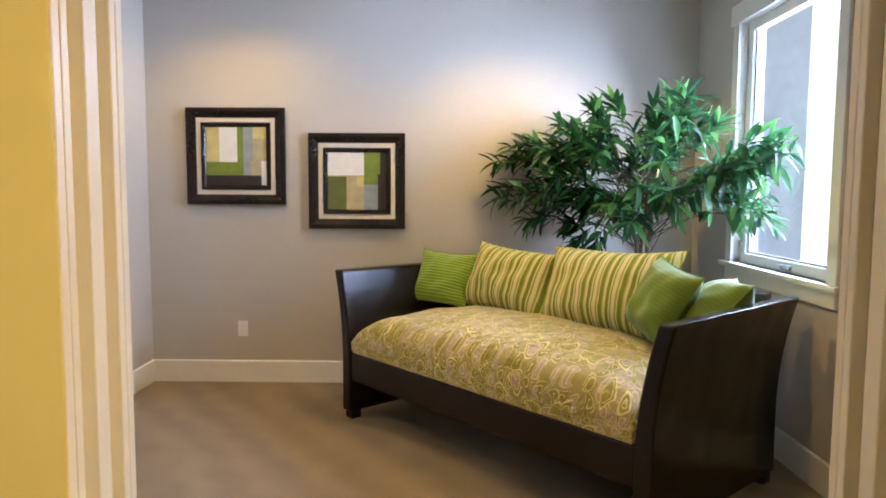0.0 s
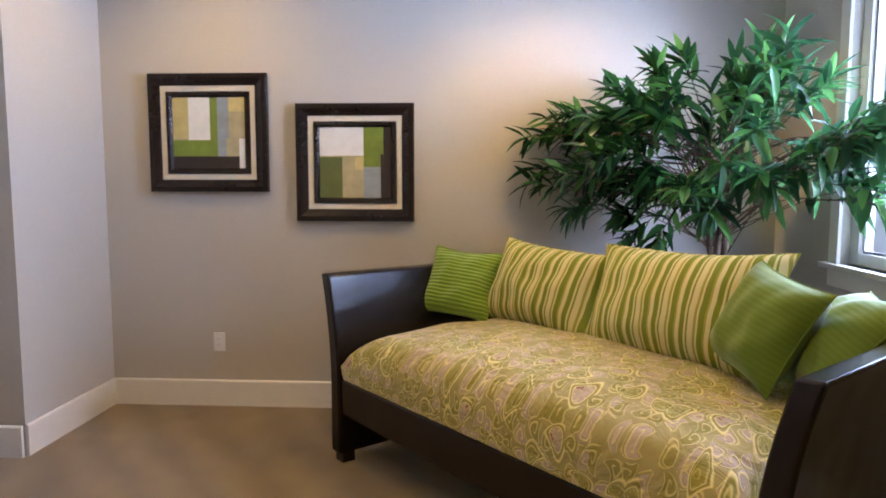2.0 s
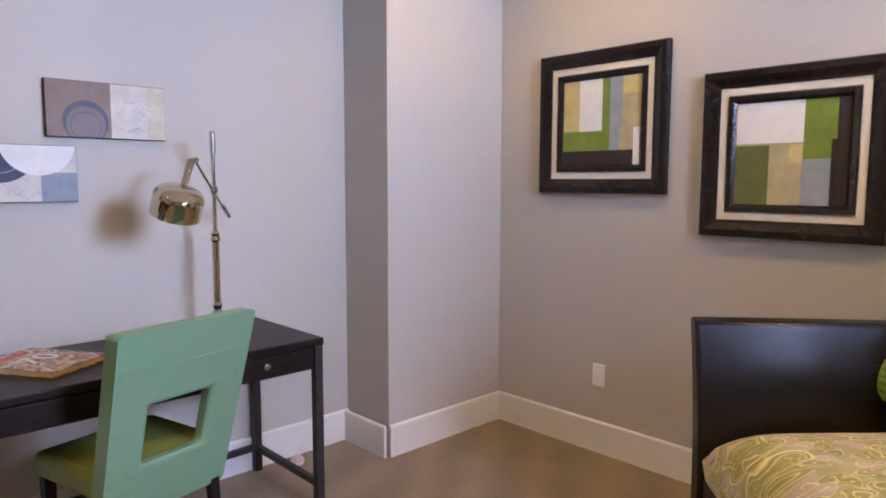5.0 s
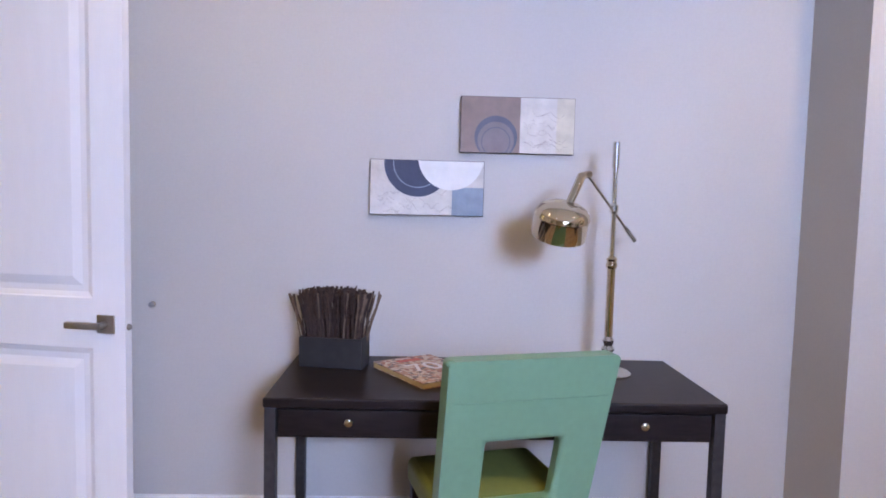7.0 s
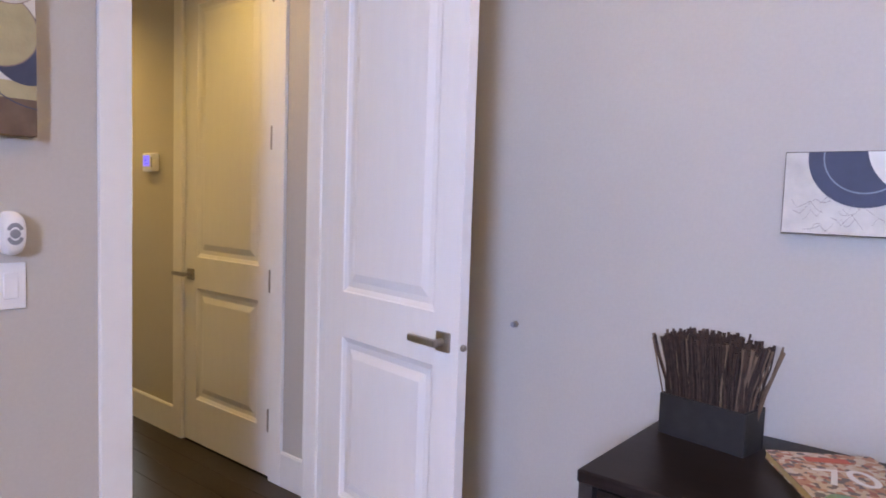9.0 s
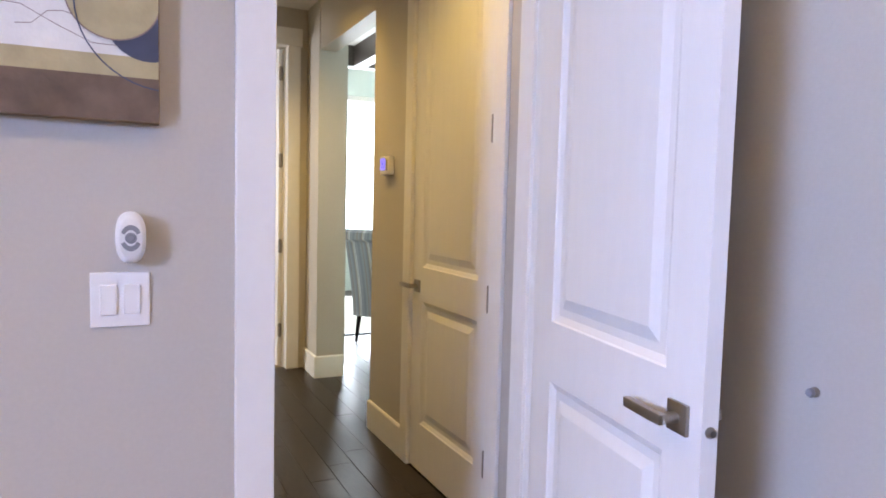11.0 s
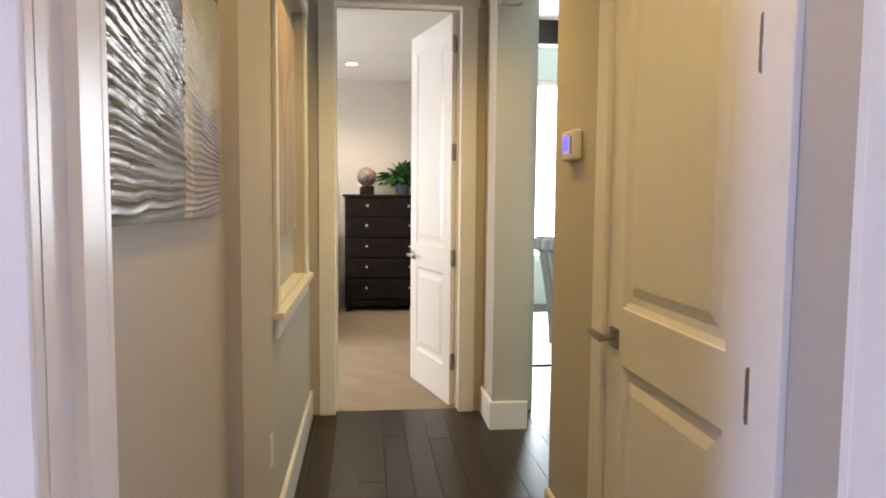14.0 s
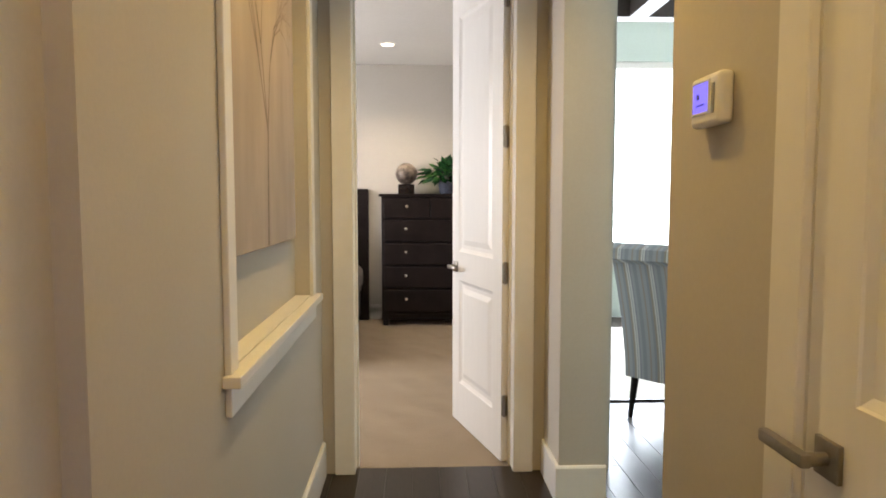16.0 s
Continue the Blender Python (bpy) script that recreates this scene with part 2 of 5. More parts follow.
def paisley_mat():
    """Olive cloth printed with curled drops in soft cream outlines, some filled with mauve and plum."""
    m, n, link, b, tc = node_mat("paisley_cloth", 0.8)
    b.inputs["Sheen Weight"].default_value = 0.2

    def soft(v, width):
        k = n.new("ShaderNodeMapRange")
        k.interpolation_type = "SMOOTHSTEP"
        k.inputs["From Min"].default_value, k.inputs["From Max"].default_value = 0.0, width
        k.inputs["To Min"].default_value, k.inputs["To Max"].default_value = 1.0, 0.0
        link(v, k.inputs[0])
        return k.outputs[0]

    def mixed(f, a, c):
        k = n.new("ShaderNodeMix")
        k.data_type = "RGBA"
        for slot, v in ((0, f), (6, a), (7, c)):
            if isinstance(v, tuple):
                k.inputs[slot].default_value = (*v, 1)
            else:
                link(v, k.inputs[slot])
        return k.outputs[2]

    sep, flat = n.new("ShaderNodeSeparateXYZ"), n.new("ShaderNodeCombineXYZ")
    link(tc.outputs["Object"], sep.inputs[0])
    warp = n.new("ShaderNodeTexNoise")
    warp.inputs["Scale"].default_value, warp.inputs["Detail"].default_value = 9, 1
    link(tc.outputs["Object"], warp.inputs[0])
    shift = math_node(n, link, "MULTIPLY", warp.outputs[0], 0.024)
    link(math_node(n, link, "ADD", sep.outputs[0], shift), flat.inputs[0])
    link(math_node(n, link, "SUBTRACT", math_node(n, link, "SUBTRACT", sep.outputs[1], sep.outputs[2]), shift), flat.inputs[1])

    def drops(scale):
        vo = n.new("ShaderNodeTexVoronoi")
        vo.voronoi_dimensions = "2D"
        vo.inputs["Scale"].default_value, vo.inputs["Randomness"].default_value = scale, 0.75
        link(flat.outputs[0], vo.inputs["Vector"])
        sub, big, rot, xyz, rgb = n.new("ShaderNodeVectorMath"), n.new("ShaderNodeVectorMath"), n.new("ShaderNodeVectorRotate"), n.new("ShaderNodeSeparateXYZ"), n.new("ShaderNodeSeparateColor")
        sub.operation, big.operation, rot.rotation_type = "SUBTRACT", "SCALE", "Z_AXIS"
        big.inputs["Scale"].default_value = scale
        link(flat.outputs[0], sub.inputs[0]), link(vo.outputs["Position"], sub.inputs[1]), link(sub.outputs[0], big.inputs[0])
        link(vo.outputs["Color"], rgb.inputs[0]), link(big.outputs[0], rot.inputs["Vector"])
        link(math_node(n, link, "MULTIPLY", rgb.outputs[0], 6.283), rot.inputs["Angle"]), link(rot.outputs[0], xyz.inputs[0])
        x, y = xyz.outputs[0], xyz.outputs[1]
        x2 = math_node(n, link, "SUBTRACT", x, math_node(n, link, "MULTIPLY", math_node(n, link, "MULTIPLY", y, y), 1.1))
        wx = math_node(n, link, "MULTIPLY", x2, math_node(n, link, "ADD", math_node(n, link, "MULTIPLY", y, 1.9), 1.35))
        wy = math_node(n, link, "MULTIPLY", y, 0.85)
        d = math_node(n, link, "SQRT", math_node(n, link, "ADD", math_node(n, link, "MULTIPLY", wx, wx), math_node(n, link, "MULTIPLY", wy, wy)))
        turn = math_node(n, link, "MULTIPLY", math_node(n, link, "ARCTAN2", y, x), 1 / 6.2832)
        return d, rgb, turn

    def outline(d, at, width):
        return soft(math_node(n, link, "ABSOLUTE", math_node(n, link, "SUBTRACT", d, at)), width)

    def swirl(d, turn, pitch):
        f = math_node(n, link, "FRACT", math_node(n, link, "ADD", math_node(n, link, "MULTIPLY", d, pitch), turn))
        return math_node(n, link, "ABSOLUTE", math_node(n, link, "SUBTRACT", f, 0.5))

    d1, c1, t1 = drops(8.4)
    d2, c2, t2 = drops(16.5)
    d3, c3, t3 = drops(40.0)
    cream = (0.74, 0.64, 0.25)
    olive = mixed(warp.outputs[0], (0.27, 0.24, 0.045), (0.44, 0.36, 0.17))
    # ground: scrolls with cream lines, some of them mauve or green
    kind = math_node(n, link, "GREATER_THAN", c2.outputs[1], 0.5)
    scroll = mixed(math_node(n, link, "LESS_THAN", d2, 0.40), olive, mixed(kind, (0.27, 0.235, 0.045), (0.44, 0.345, 0.245)))
    coil = math_node(n, link, "MULTIPLY", soft(swirl(d2, t2, 2.6), 0.17), math_node(n, link, "LESS_THAN", d2, 0.46))
    curls = math_node(n, link, "MAXIMUM", math_node(n, link, "MULTIPLY", coil, 0.9), math_node(n, link, "MULTIPLY", outline(d2, 0.47, 0.05), 0.8))
    ground = mixed(math_node(n, link, "MULTIPLY", curls, 0.9), scroll, cream)
    # large drops: green rim, mauve or olive heart with plum flecks
    pick = math_node(n, link, "GREATER_THAN", c1.outputs[1], 0.45)
    heart = mixed(pick, (0.28, 0.25, 0.045), (0.43, 0.33, 0.23))
    fleck = math_node(n, link, "MULTIPLY", math_node(n, link, "LESS_THAN", d3, 0.30), math_node(n, link, "GREATER_THAN", c3.outputs[1], 0.45))
    heart = mixed(math_node(n, link, "MULTIPLY", fleck, 0.85), heart, mixed(pick, (0.17, 0.15, 0.02), (0.24, 0.08, 0.08)))
    heart = mixed(math_node(n, link, "MULTIPLY", outline(d3, 0.36, 0.10), 0.45), heart, cream)
    drop = mixed(math_node(n, link, "GREATER_THAN", d1, 0.24), heart, (0.27, 0.235, 0.05))
    inside = math_node(n, link, "MULTIPLY", math_node(n, link, "LESS_THAN", d1, 0.335), math_node(n, link, "GREATER_THAN", c1.outputs[2], 0.35))
    cloth = mixed(inside, ground, drop)
    rims = math_node(n, link, "MAXIMUM", outline(d1, 0.34, 0.048), math_node(n, link, "MULTIPLY", outline(d1, 0.245, 0.026), 0.75))
    rims = math_node(n, link, "MULTIPLY", rims, math_node(n, link, "GREATER_THAN", c1.outputs[2], 0.35))
    lines = math_node(n, link, "MAXIMUM", rims, math_node(n, link, "MULTIPLY", curls, math_node(n, link, "SUBTRACT", 1.0, inside)))
    cloth = mixed(math_node(n, link, "MULTIPLY", rims, 0.95), cloth, (0.80, 0.70, 0.29))
    link(cloth, b.inputs["Base Color"])
    fold, bp = n.new("ShaderNodeTexNoise"), n.new("ShaderNodeBump")
    fold.inputs["Scale"].default_value, fold.inputs["Detail"].default_value, fold.inputs["Distortion"].default_value = 7, 4, 0.8
    link(tc.outputs["Object"], fold.inputs[0])
    bp.inputs["Strength"].default_value, bp.inputs["Distance"].default_value = 0.8, 0.05
    link(math_node(n, link, "ADD", fold.outputs[0], math_node(n, link, "MULTIPLY", lines, 0.06)), bp.inputs["Height"])
    link(bp.outputs[0], b.inputs["Normal"])
    return m


def collage_mat():
    """A printed cover crowded with small coloured scraps."""
    m, n, link, b, tc = node_mat("collage_cover", 0.35)
    vo = n.new("ShaderNodeTexVoronoi")
    vo.inputs["Scale"].default_value = 75
    link(tc.outputs["Object"], vo.inputs["Vector"])
    r = ramp_node(n, [(0.0, (0.30, 0.07, 0.03)), (0.22, (0.55, 0.42, 0.28)), (0.40, (0.10, 0.07, 0.06)), (0.52, (0.42, 0.20, 0.10)), (0.68, (0.60, 0.52, 0.42)), (0.85, (0.20, 0.17, 0.15))], "CONSTANT")
    link(vo.outputs["Color"], r.inputs[0]), link(r.outputs[0], b.inputs["Base Color"])
    return m


def leaf_mat():
    m, n, link, b, tc = node_mat("glossy_leaf", 0.26)
    info = n.new("ShaderNodeNewGeometry")
    oi = n.new("ShaderNodeObjectInfo")
    v = math_node(n, link, "FRACT", math_node(n, link, "ADD", info.outputs["Random Per Island"], oi.outputs["Random"]))
    r = ramp_node(n, [(0.0, (0.010, 0.040, 0.018)), (0.45, (0.019, 0.075, 0.028)), (0.8, (0.036, 0.135, 0.040)), (1.0, (0.10, 0.27, 0.07))])
    link(v, r.inputs[0]), link(r.outputs[0], b.inputs["Base Color"])
    b.inputs["Subsurface Weight"].default_value = 0.0
    b.inputs["Transmission Weight"].default_value = 0.0
    tr = n.new("ShaderNodeBsdfTranslucent")
    mx = n.new("ShaderNodeMixShader")
    mx.inputs[0].default_value = 0.30
    link(r.outputs[0], tr.inputs[0]), link(b.outputs[0], mx.inputs[1]), link(tr.outputs[0], mx.inputs[2])
    link(mx.outputs[0], n["Material Output"].inputs[0])
    return m


def glass_mat():
    m = bpy.data.materials.new("window_glass")
    m.use_nodes = True
    b = m.node_tree.nodes["Principled BSDF"]
    b.inputs["Transmission Weight"].default_value, b.inputs["Roughness"].default_value = 1.0, 0.0
    b.inputs["IOR"].default_value, b.inputs["Base Color"].default_value = 1.45, (0.97, 0.99, 1, 1)
    return m


def paint(name, color, var=0.12):
    return mat(name, color, 0.7, var=var, grain=18, bump=0.25, bump_scale=90)


M_STRIPE, M_PAISLEY, M_LEAF, M_GLASS = stripe_mat(), paisley_mat(), leaf_mat(), glass_mat()
M_RIB = rib_mat("green_pintuck", 0.5, (0.10, 0.18, 0.010), (0.19, 0.32, 0.020))
M_BRUSHED = rib_mat("green_brushed_cloth", 0.07, (0.10, 0.17, 0.011), (0.112, 0.188, 0.012))
P_YELLOW, P_GREEN, P_WHITE = paint("ochre_paint", (0.55, 0.46, 0.19)), paint("moss_paint", (0.16, 0.22, 0.03)), paint("chalk_paint", (0.74, 0.73, 0.69), 0.05)
P_BLUE, P_DARK, P_TAN, P_OLIVE = paint("dusty_blue_paint", (0.27, 0.31, 0.33)), paint("umber_paint", (0.022, 0.014, 0.011)), paint("sand_paint", (0.42, 0.36, 0.20)), paint("olive_paint", (0.10, 0.12, 0.03))
P_NAVY, P_BROWN, P_PALE, P_SKY = paint("navy_paint", (0.05, 0.06, 0.10)), paint("taupe_paint", (0.24, 0.18, 0.15)), paint("ivory_paint", (0.60, 0.565, 0.50)), paint("grey_blue_paint", (0.24, 0.29, 0.34))

# ---------------- building helpers ----------------


def part(name, bm, material, parent=None, label="", m=None, smooth=False):
    me = bpy.data.meshes.new(name)
    bm.to_mesh(me)
    bm.free()
    for k in material if isinstance(material, (list, tuple)) else [material]:
        me.materials.append(k)
    if smooth:
        for p in me.polygons:
            p.use_smooth = True
        me.set_sharp_from_angle(angle=radians(38))
    ob = new(name, me)
    if parent:
        ob.parent = parent
    if m is not None:
        ob.matrix_basis = m
    if label:
        tagged(ob, label)
    return ob


def thing(name, label, category, m=None, group="", kind=""):
    ob = new(name)
    ob.empty_display_size = 0.1
    if m is not None:
        ob.matrix_basis = m
    return tagged(ob, label, category, group, kind)


def add_box(bm, x0, x1, y0, y1, z0, z1, bevel=0.0, slot=0, m=None):
    vs = [bm.verts.new(v) for v in ((x0, y0, z0), (x1, y0, z0), (x1, y1, z0), (x0, y1, z0), (x0, y0, z1), (x1, y0, z1), (x1, y1, z1), (x0, y1, z1))]
    fs = [bm.faces.new([vs[i] for i in f]) for f in ((3, 2, 1, 0), (4, 5, 6, 7), (0, 1, 5, 4), (1, 2, 6, 5), (2, 3, 7, 6), (3, 0, 4, 7))]
    for f in fs:
        f.material_index = slot
    if bevel:
        es = list({e for f in fs for e in f.edges})
        out = bmesh.ops.bevel(bm, geom=es, offset=bevel, segments=2, affect="EDGES", profile=0.5)
        vs = list({v for f in out["faces"] for v in f.verts} | {v for v in vs if v.is_valid})
        for f in out["faces"]:
            f.material_index = slot
    if m is not None:
        bmesh.ops.transform(bm, matrix=m, verts=[v for v in vs if v.is_valid])
    return bm


def box(x0, x1, y0, y1, z0, z1, bevel=0.0, m=None):
    return add_box(bmesh.new(), x0, x1, y0, y1, z0, z1, bevel, 0, m)


def tube(points, radii, sides=10, bm=None, cap=True):
    """A round bar through the points."""
    bm = bm or bmesh.new()
    pts = [Vector(p) for p in points]
    rings = []
    ref = Vector((0.13, 0.37, 0.92)).normalized()
    for i, p in enumerate(pts):
        d = (pts[min(i + 1, len(pts) - 1)] - pts[max(i - 1, 0)]).normalized()
        a = d.cross(ref)
        a = (a if a.length > 0.05 else d.cross(Vector((1, 0, 0)))).normalized()
        c = d.cross(a)
        r = radii[i] if isinstance(radii, (list, tuple)) else radii
        rings.append([bm.verts.new(p + r * (math.cos(2 * math.pi * k / sides) * a + math.sin(2 * math.pi * k / sides) * c)) for k in range(sides)])
    for r0, r1 in zip(rings, rings[1:]):
        for k in range(sides):
            bm.faces.new((r0[k], r0[(k + 1) % sides], r1[(k + 1) % sides], r1[k]))
    if cap:
        bm.faces.new(rings[0][::-1]), bm.faces.new(rings[-1])
    return bm


def lathe(profile, sides=28, bm=None, m=None):
    """A turned shape about z from (radius, z) pairs."""
    bm = bm or bmesh.new()
    rings = []
    for r, z in profile:
        rings.append([bm.verts.new((max(r, 1e-4) * math.cos(2 * math.pi * k / sides), max(r, 1e-4) * math.sin(2 * math.pi * k / sides), z)) for k in range(sides)])
    for r0, r1 in zip(rings, rings[1:]):
        for k in range(sides):
            bm.faces.new((r0[k], r0[(k + 1) % sides], r1[(k + 1) % sides], r1[k]))
    bm.faces.new(rings[0][::-1]), bm.faces.new(rings[-1])
    if m is not None:
        bmesh.ops.transform(bm, matrix=m, verts=[v for r in rings for v in r])
    return bm


def prism(outline, y0, y1, bm=None):
    """An outline of (x, z) drawn out along y."""
    bm = bm or bmesh.new()
    a = [bm.verts.new((x, y0, z)) for x, z in outline]
    b = [bm.verts.new((x, y1, z)) for x, z in outline]
    n = len(outline)
    for k in range(n):
        bm.faces.new((a[k], a[(k + 1) % n], b[(k + 1) % n], b[k]))
    bm.faces.new(a[::-1]), bm.faces.new(b)
    bmesh.ops.recalc_face_normals(bm, faces=bm.faces[:])
    return bm


def soften(ob, width, segments=2):
    k = ob.modifiers.new("edge", "BEVEL")
    k.width, k.segments, k.limit_method, k.angle_limit = width, segments, "ANGLE", radians(35)
    return ob


def wall(name, axis, at, thick, lo, hi, z0, z1, openings, material=None, label="painted greige drywall wall"):
    """A wall in the plane axis = at .. at + thick, from lo to hi along the other axis, with openings (a, b, bottom, top) through it."""
    bm = bmesh.new()

    def piece(a, b, c, d):
        if b - a > 1e-4 and d - c > 1e-4:
            p, q = min(at, at + thick), max(at, at + thick)
            add_box(bm, *((p, q, a, b) if axis == "x" else (a, b, p, q)), c, d)

    at_now = lo
    for a, b, c, d in sorted(openings):
        piece(at_now, a, z0, z1)
        piece(a, b, z0, c)
        piece(a, b, d, z1)
        at_now = b
    piece(at_now, hi, z0, z1)
    return tagged(part(name, bm, material or M_WALL), label, "wall", kind="structure")


def baseboard(runs, label="white painted baseboard along the wall", h=0.162, t=0.016):
    """Runs of (x0, y0, x1, y1): the wall's foot line, the room on its left hand."""
    for x0, y0, x1, y1 in runs:
        a, b = Vector((x0, y0, 0)), Vector((x1, y1, 0))
        d = b - a
        prof = [(0, 0), (t, 0), (t, h - 0.008), (t - 0.006, h), (0, h)]
        bm = bmesh.new()
        ring0 = [bm.verts.new((0, -x, z)) for x, z in prof]
        ring1 = [bm.verts.new((d.length, -x, z)) for x, z in prof]
        for k in range(5):
            bm.faces.new((ring0[k], ring0[(k + 1) % 5], ring1[(k + 1) % 5], ring1[k]))
        bm.faces.new(ring0[::-1]), bm.faces.new(ring1)
        for v in bm.verts:
            v.co.y = -v.co.y
        bmesh.ops.recalc_face_normals(bm, faces=bm.faces[:])
        ob = part("baseboard", bm, M_TRIM, m=Matrix.Translation(a) @ Matrix.Rotation(math.atan2(d.y, d.x), 4, "Z"))
        tagged(ob, label, "baseboard", kind="structure")

# ---------------- large structure ----------------
HW = 0.083       # hall's west wall face
wall("wall_west", "x", 0, -0.12, 0, PY, 0, OFFICE_CEIL, [])
wall("wall_pier", "x", 0, 0.35, 3.19, PY, 0, OFFICE_CEIL, [], label="shallow greige wall pier in the corner")
wall("wall_north", "y", PY, 0.12, -0.12, WX + 0.15, 0, OFFICE_CEIL, [])
wall("wall_east", "x", WX, 0.15, -0.12, PY, 0, OFFICE_CEIL, [(2.24, 3.30, 0.99, 2.44)])
wall("wall_south", "y", 0, -0.12, -0.12, WX, 0, OFFICE_CEIL, [(0.285, 1.075, 0, 2.46), (2.12, 3.085, 0, 2.46)])
wall("wall_hall_west", "x", HW, -0.12, -3.17, -0.12, 0, 3.6, [(-1.445, -0.62, 0, 2.46), (-3.17, -2.02, -0.001, 2.385)])
wall("wall_hall_pier", "x", 0.092, -0.204, -3.51, -3.17, 0, 3.6, [], label="greige wall end beside the opening")
wall("wall_closet", "x", -0.62, -0.1, -1.95, -0.12, 0, CEIL, [])
wall("wall_hall_east", "x", 1.184, 0.10, -1.288, -0.12, 0, CEIL, [])
wall("wall_hall_niche", "x", 1.145, 0.06, -3.51, -1.288, 0, CEIL, [(-3.17, -1.98, 0.905, 2.30)], label="greige wall with a recessed picture niche")
wall("wall_niche_back", "x", 1.205, 0.08, -3.51, -1.288, 0, CEIL, [], label="greige back of the wall niche")
wall("wall_bedroom_north", "y", -3.51, -0.12, -0.23, 3.6, 0, CEIL, [(0.221, 1.014, 0, 2.48)])
wall("wall_bedroom_west", "x", -0.23, 0.12, -7.65, -3.63, 0, 3.6, [])
wall("wall_bedroom_south", "y", -7.65, -0.12, -0.23, 3.6, 0, CEIL, [])
# the opening in the bedroom's east wall is unseen, cut only for the added lamp
wall("wall_bedroom_east", "x", 3.6, 0.12, -7.65, -3.63, 0, CEIL, [(-6.4, -4.8, 0.9, 2.3)])
wall("wall_living_south", "y", -7.65, -0.12, -4.2, -0.23, 0, 3.6, [(-3.2, -0.55, 0.55, 2.80)], M_AQUA, "pale aqua painted wall")
wall("wall_living_west", "x", -4.2, -0.12, -7.65, -1.95, 0, 3.6, [], M_AQUA, "pale aqua painted wall")
wall("wall_living_north", "y", -1.95, 0.12, -4.2, -0.037, 0, 3.6, [], M_AQUA, "pale aqua painted wall")
wall("wall_foyer_south", "y", -2.6, -0.12, 1.284, 4.5, 0, CEIL, [])
wall("wall_foyer_east", "x", 4.47, 0.12, -2.6, -0.12, 0, CEIL, [])

for nm, x0, x1, y0, y1, z in (("ceiling_office", -0.12, WX + 0.15, -0.12, PY + 0.12, OFFICE_CEIL), ("ceiling_hall", -0.037, 1.284, -3.63, -0.12, CEIL), ("ceiling_foyer", 1.284, 4.59, -2.72, -0.12, CEIL),
                              ("ceiling_bedroom", -0.23, 3.72, -7.77, -3.63, CEIL), ("ceiling_living", -4.32, -0.037, -7.77, -1.83, 3.28)):
    tagged(part(nm, box(x0, x1, y0, y1, z, z + 0.1), M_CEIL), "flat white painted ceiling", "ceiling", kind="structure")
for nm, x0, x1, y0, y1, z, mt, lb in (("floor_office", 0, WX, -0.06, PY, 0.0, M_CARPET, "beige cut-pile carpet with vacuum tracks"),
                                      ("floor_bedroom", -0.11, 3.6, -7.65, -3.57, 0.0, M_CARPET2, "pale beige bedroom carpet"),
                                      ("floor_foyer", 1.284, 4.47, -2.6, -0.06, -0.004, M_WOODFLOOR, "dark hardwood floor")):
    tagged(part(nm, box(x0, x1, y0, y1, z - 0.05, z), mt), lb, "floor", kind="structure")

baseboard([(0, 3.19, 0, 0), (0.35, 3.174, 0.016, 3.174), (0.35, PY, 0.35, 3.19), (WX, PY, 0.366, PY), (WX, 0, WX, PY - 0.016),
           (0.016, 0, 0.21, 0), (1.15, 0, 2.05, 0), (3.155, 0, WX - 0.016, 0),
           (HW, -0.12, HW, -0.55), (HW, -1.515, HW, -2.02), (0.092, -3.17, 0.092, -3.49), (-0.112, -3.17, 0.108, -3.17),
           (1.184, -1.288, 1.184, -0.12), (1.145, -3.49, 1.145, -1.288), (1.129, -1.288, 1.184, -1.288),
           (3.6, -7.65, -0.094, -7.65), (-0.11, -7.65, -0.11, -3.63)])


def casing(x0, x1, top, side, m, w=0.09, t=0.018, head=0.13):
    """Flat side casings and a taller head board round an opening from x0 to x1, on the face y = 0 that looks along -y * side."""
    ob = thing("trim", "white painted flat door casing with a wider head board", "door casing", m, kind="structure")
    s = side
    for nm, a, b, c, d, k in (("side_casing", x0 - w, x0, 0, top, t), ("side_casing", x1, x1 + w, 0, top, t), ("head_casing", x0 - w - 0.012, x1 + w + 0.012, top, top + head, t + 0.005)):
        y0, y1 = sorted((0, s * k))
        soften(part(nm, box(a, b, y0, y1, c, d), M_TRIM, ob), 0.003)
    return ob


def jamb(x0, x1, top, depth, m, stop=None, slots=False):
    """The lining of an opening: two sides and a head, 20 mm thick, y from -depth to 0."""
    ob = thing("door_frame", "white painted door lining", "door frame", m, kind="structure")
    for nm, a, b, c, d in (("side_lining", x0 - 0.02, x0, 0, top), ("side_lining", x1, x1 + 0.02, 0, top), ("head_lining", x0 - 0.02, x1 + 0.02, top, top + 0.02)):
        if slots and nm == "side_lining":
            for p, q in ((-depth, -0.105), (-0.075, -0.045), (-0.015, 0.0)):
                soften(part("lining_strip", box(a, b, p, q, c, d), M_TRIM, ob), 0.002)
        else:
            part(nm, box(a, b, -depth, 0, c, d), M_TRIM, ob)
    if stop is not None:
        for nm, a, b, c, d in (("stop", x0, x0 + 0.011, 0, top), ("stop", x1 - 0.011, x1, 0, top), ("stop", x0 + 0.011, x1 - 0.011, top - 0.011, top)):
            part(nm, box(a, b, stop - 0.035, stop, c, d), M_TRIM, ob)
    return ob


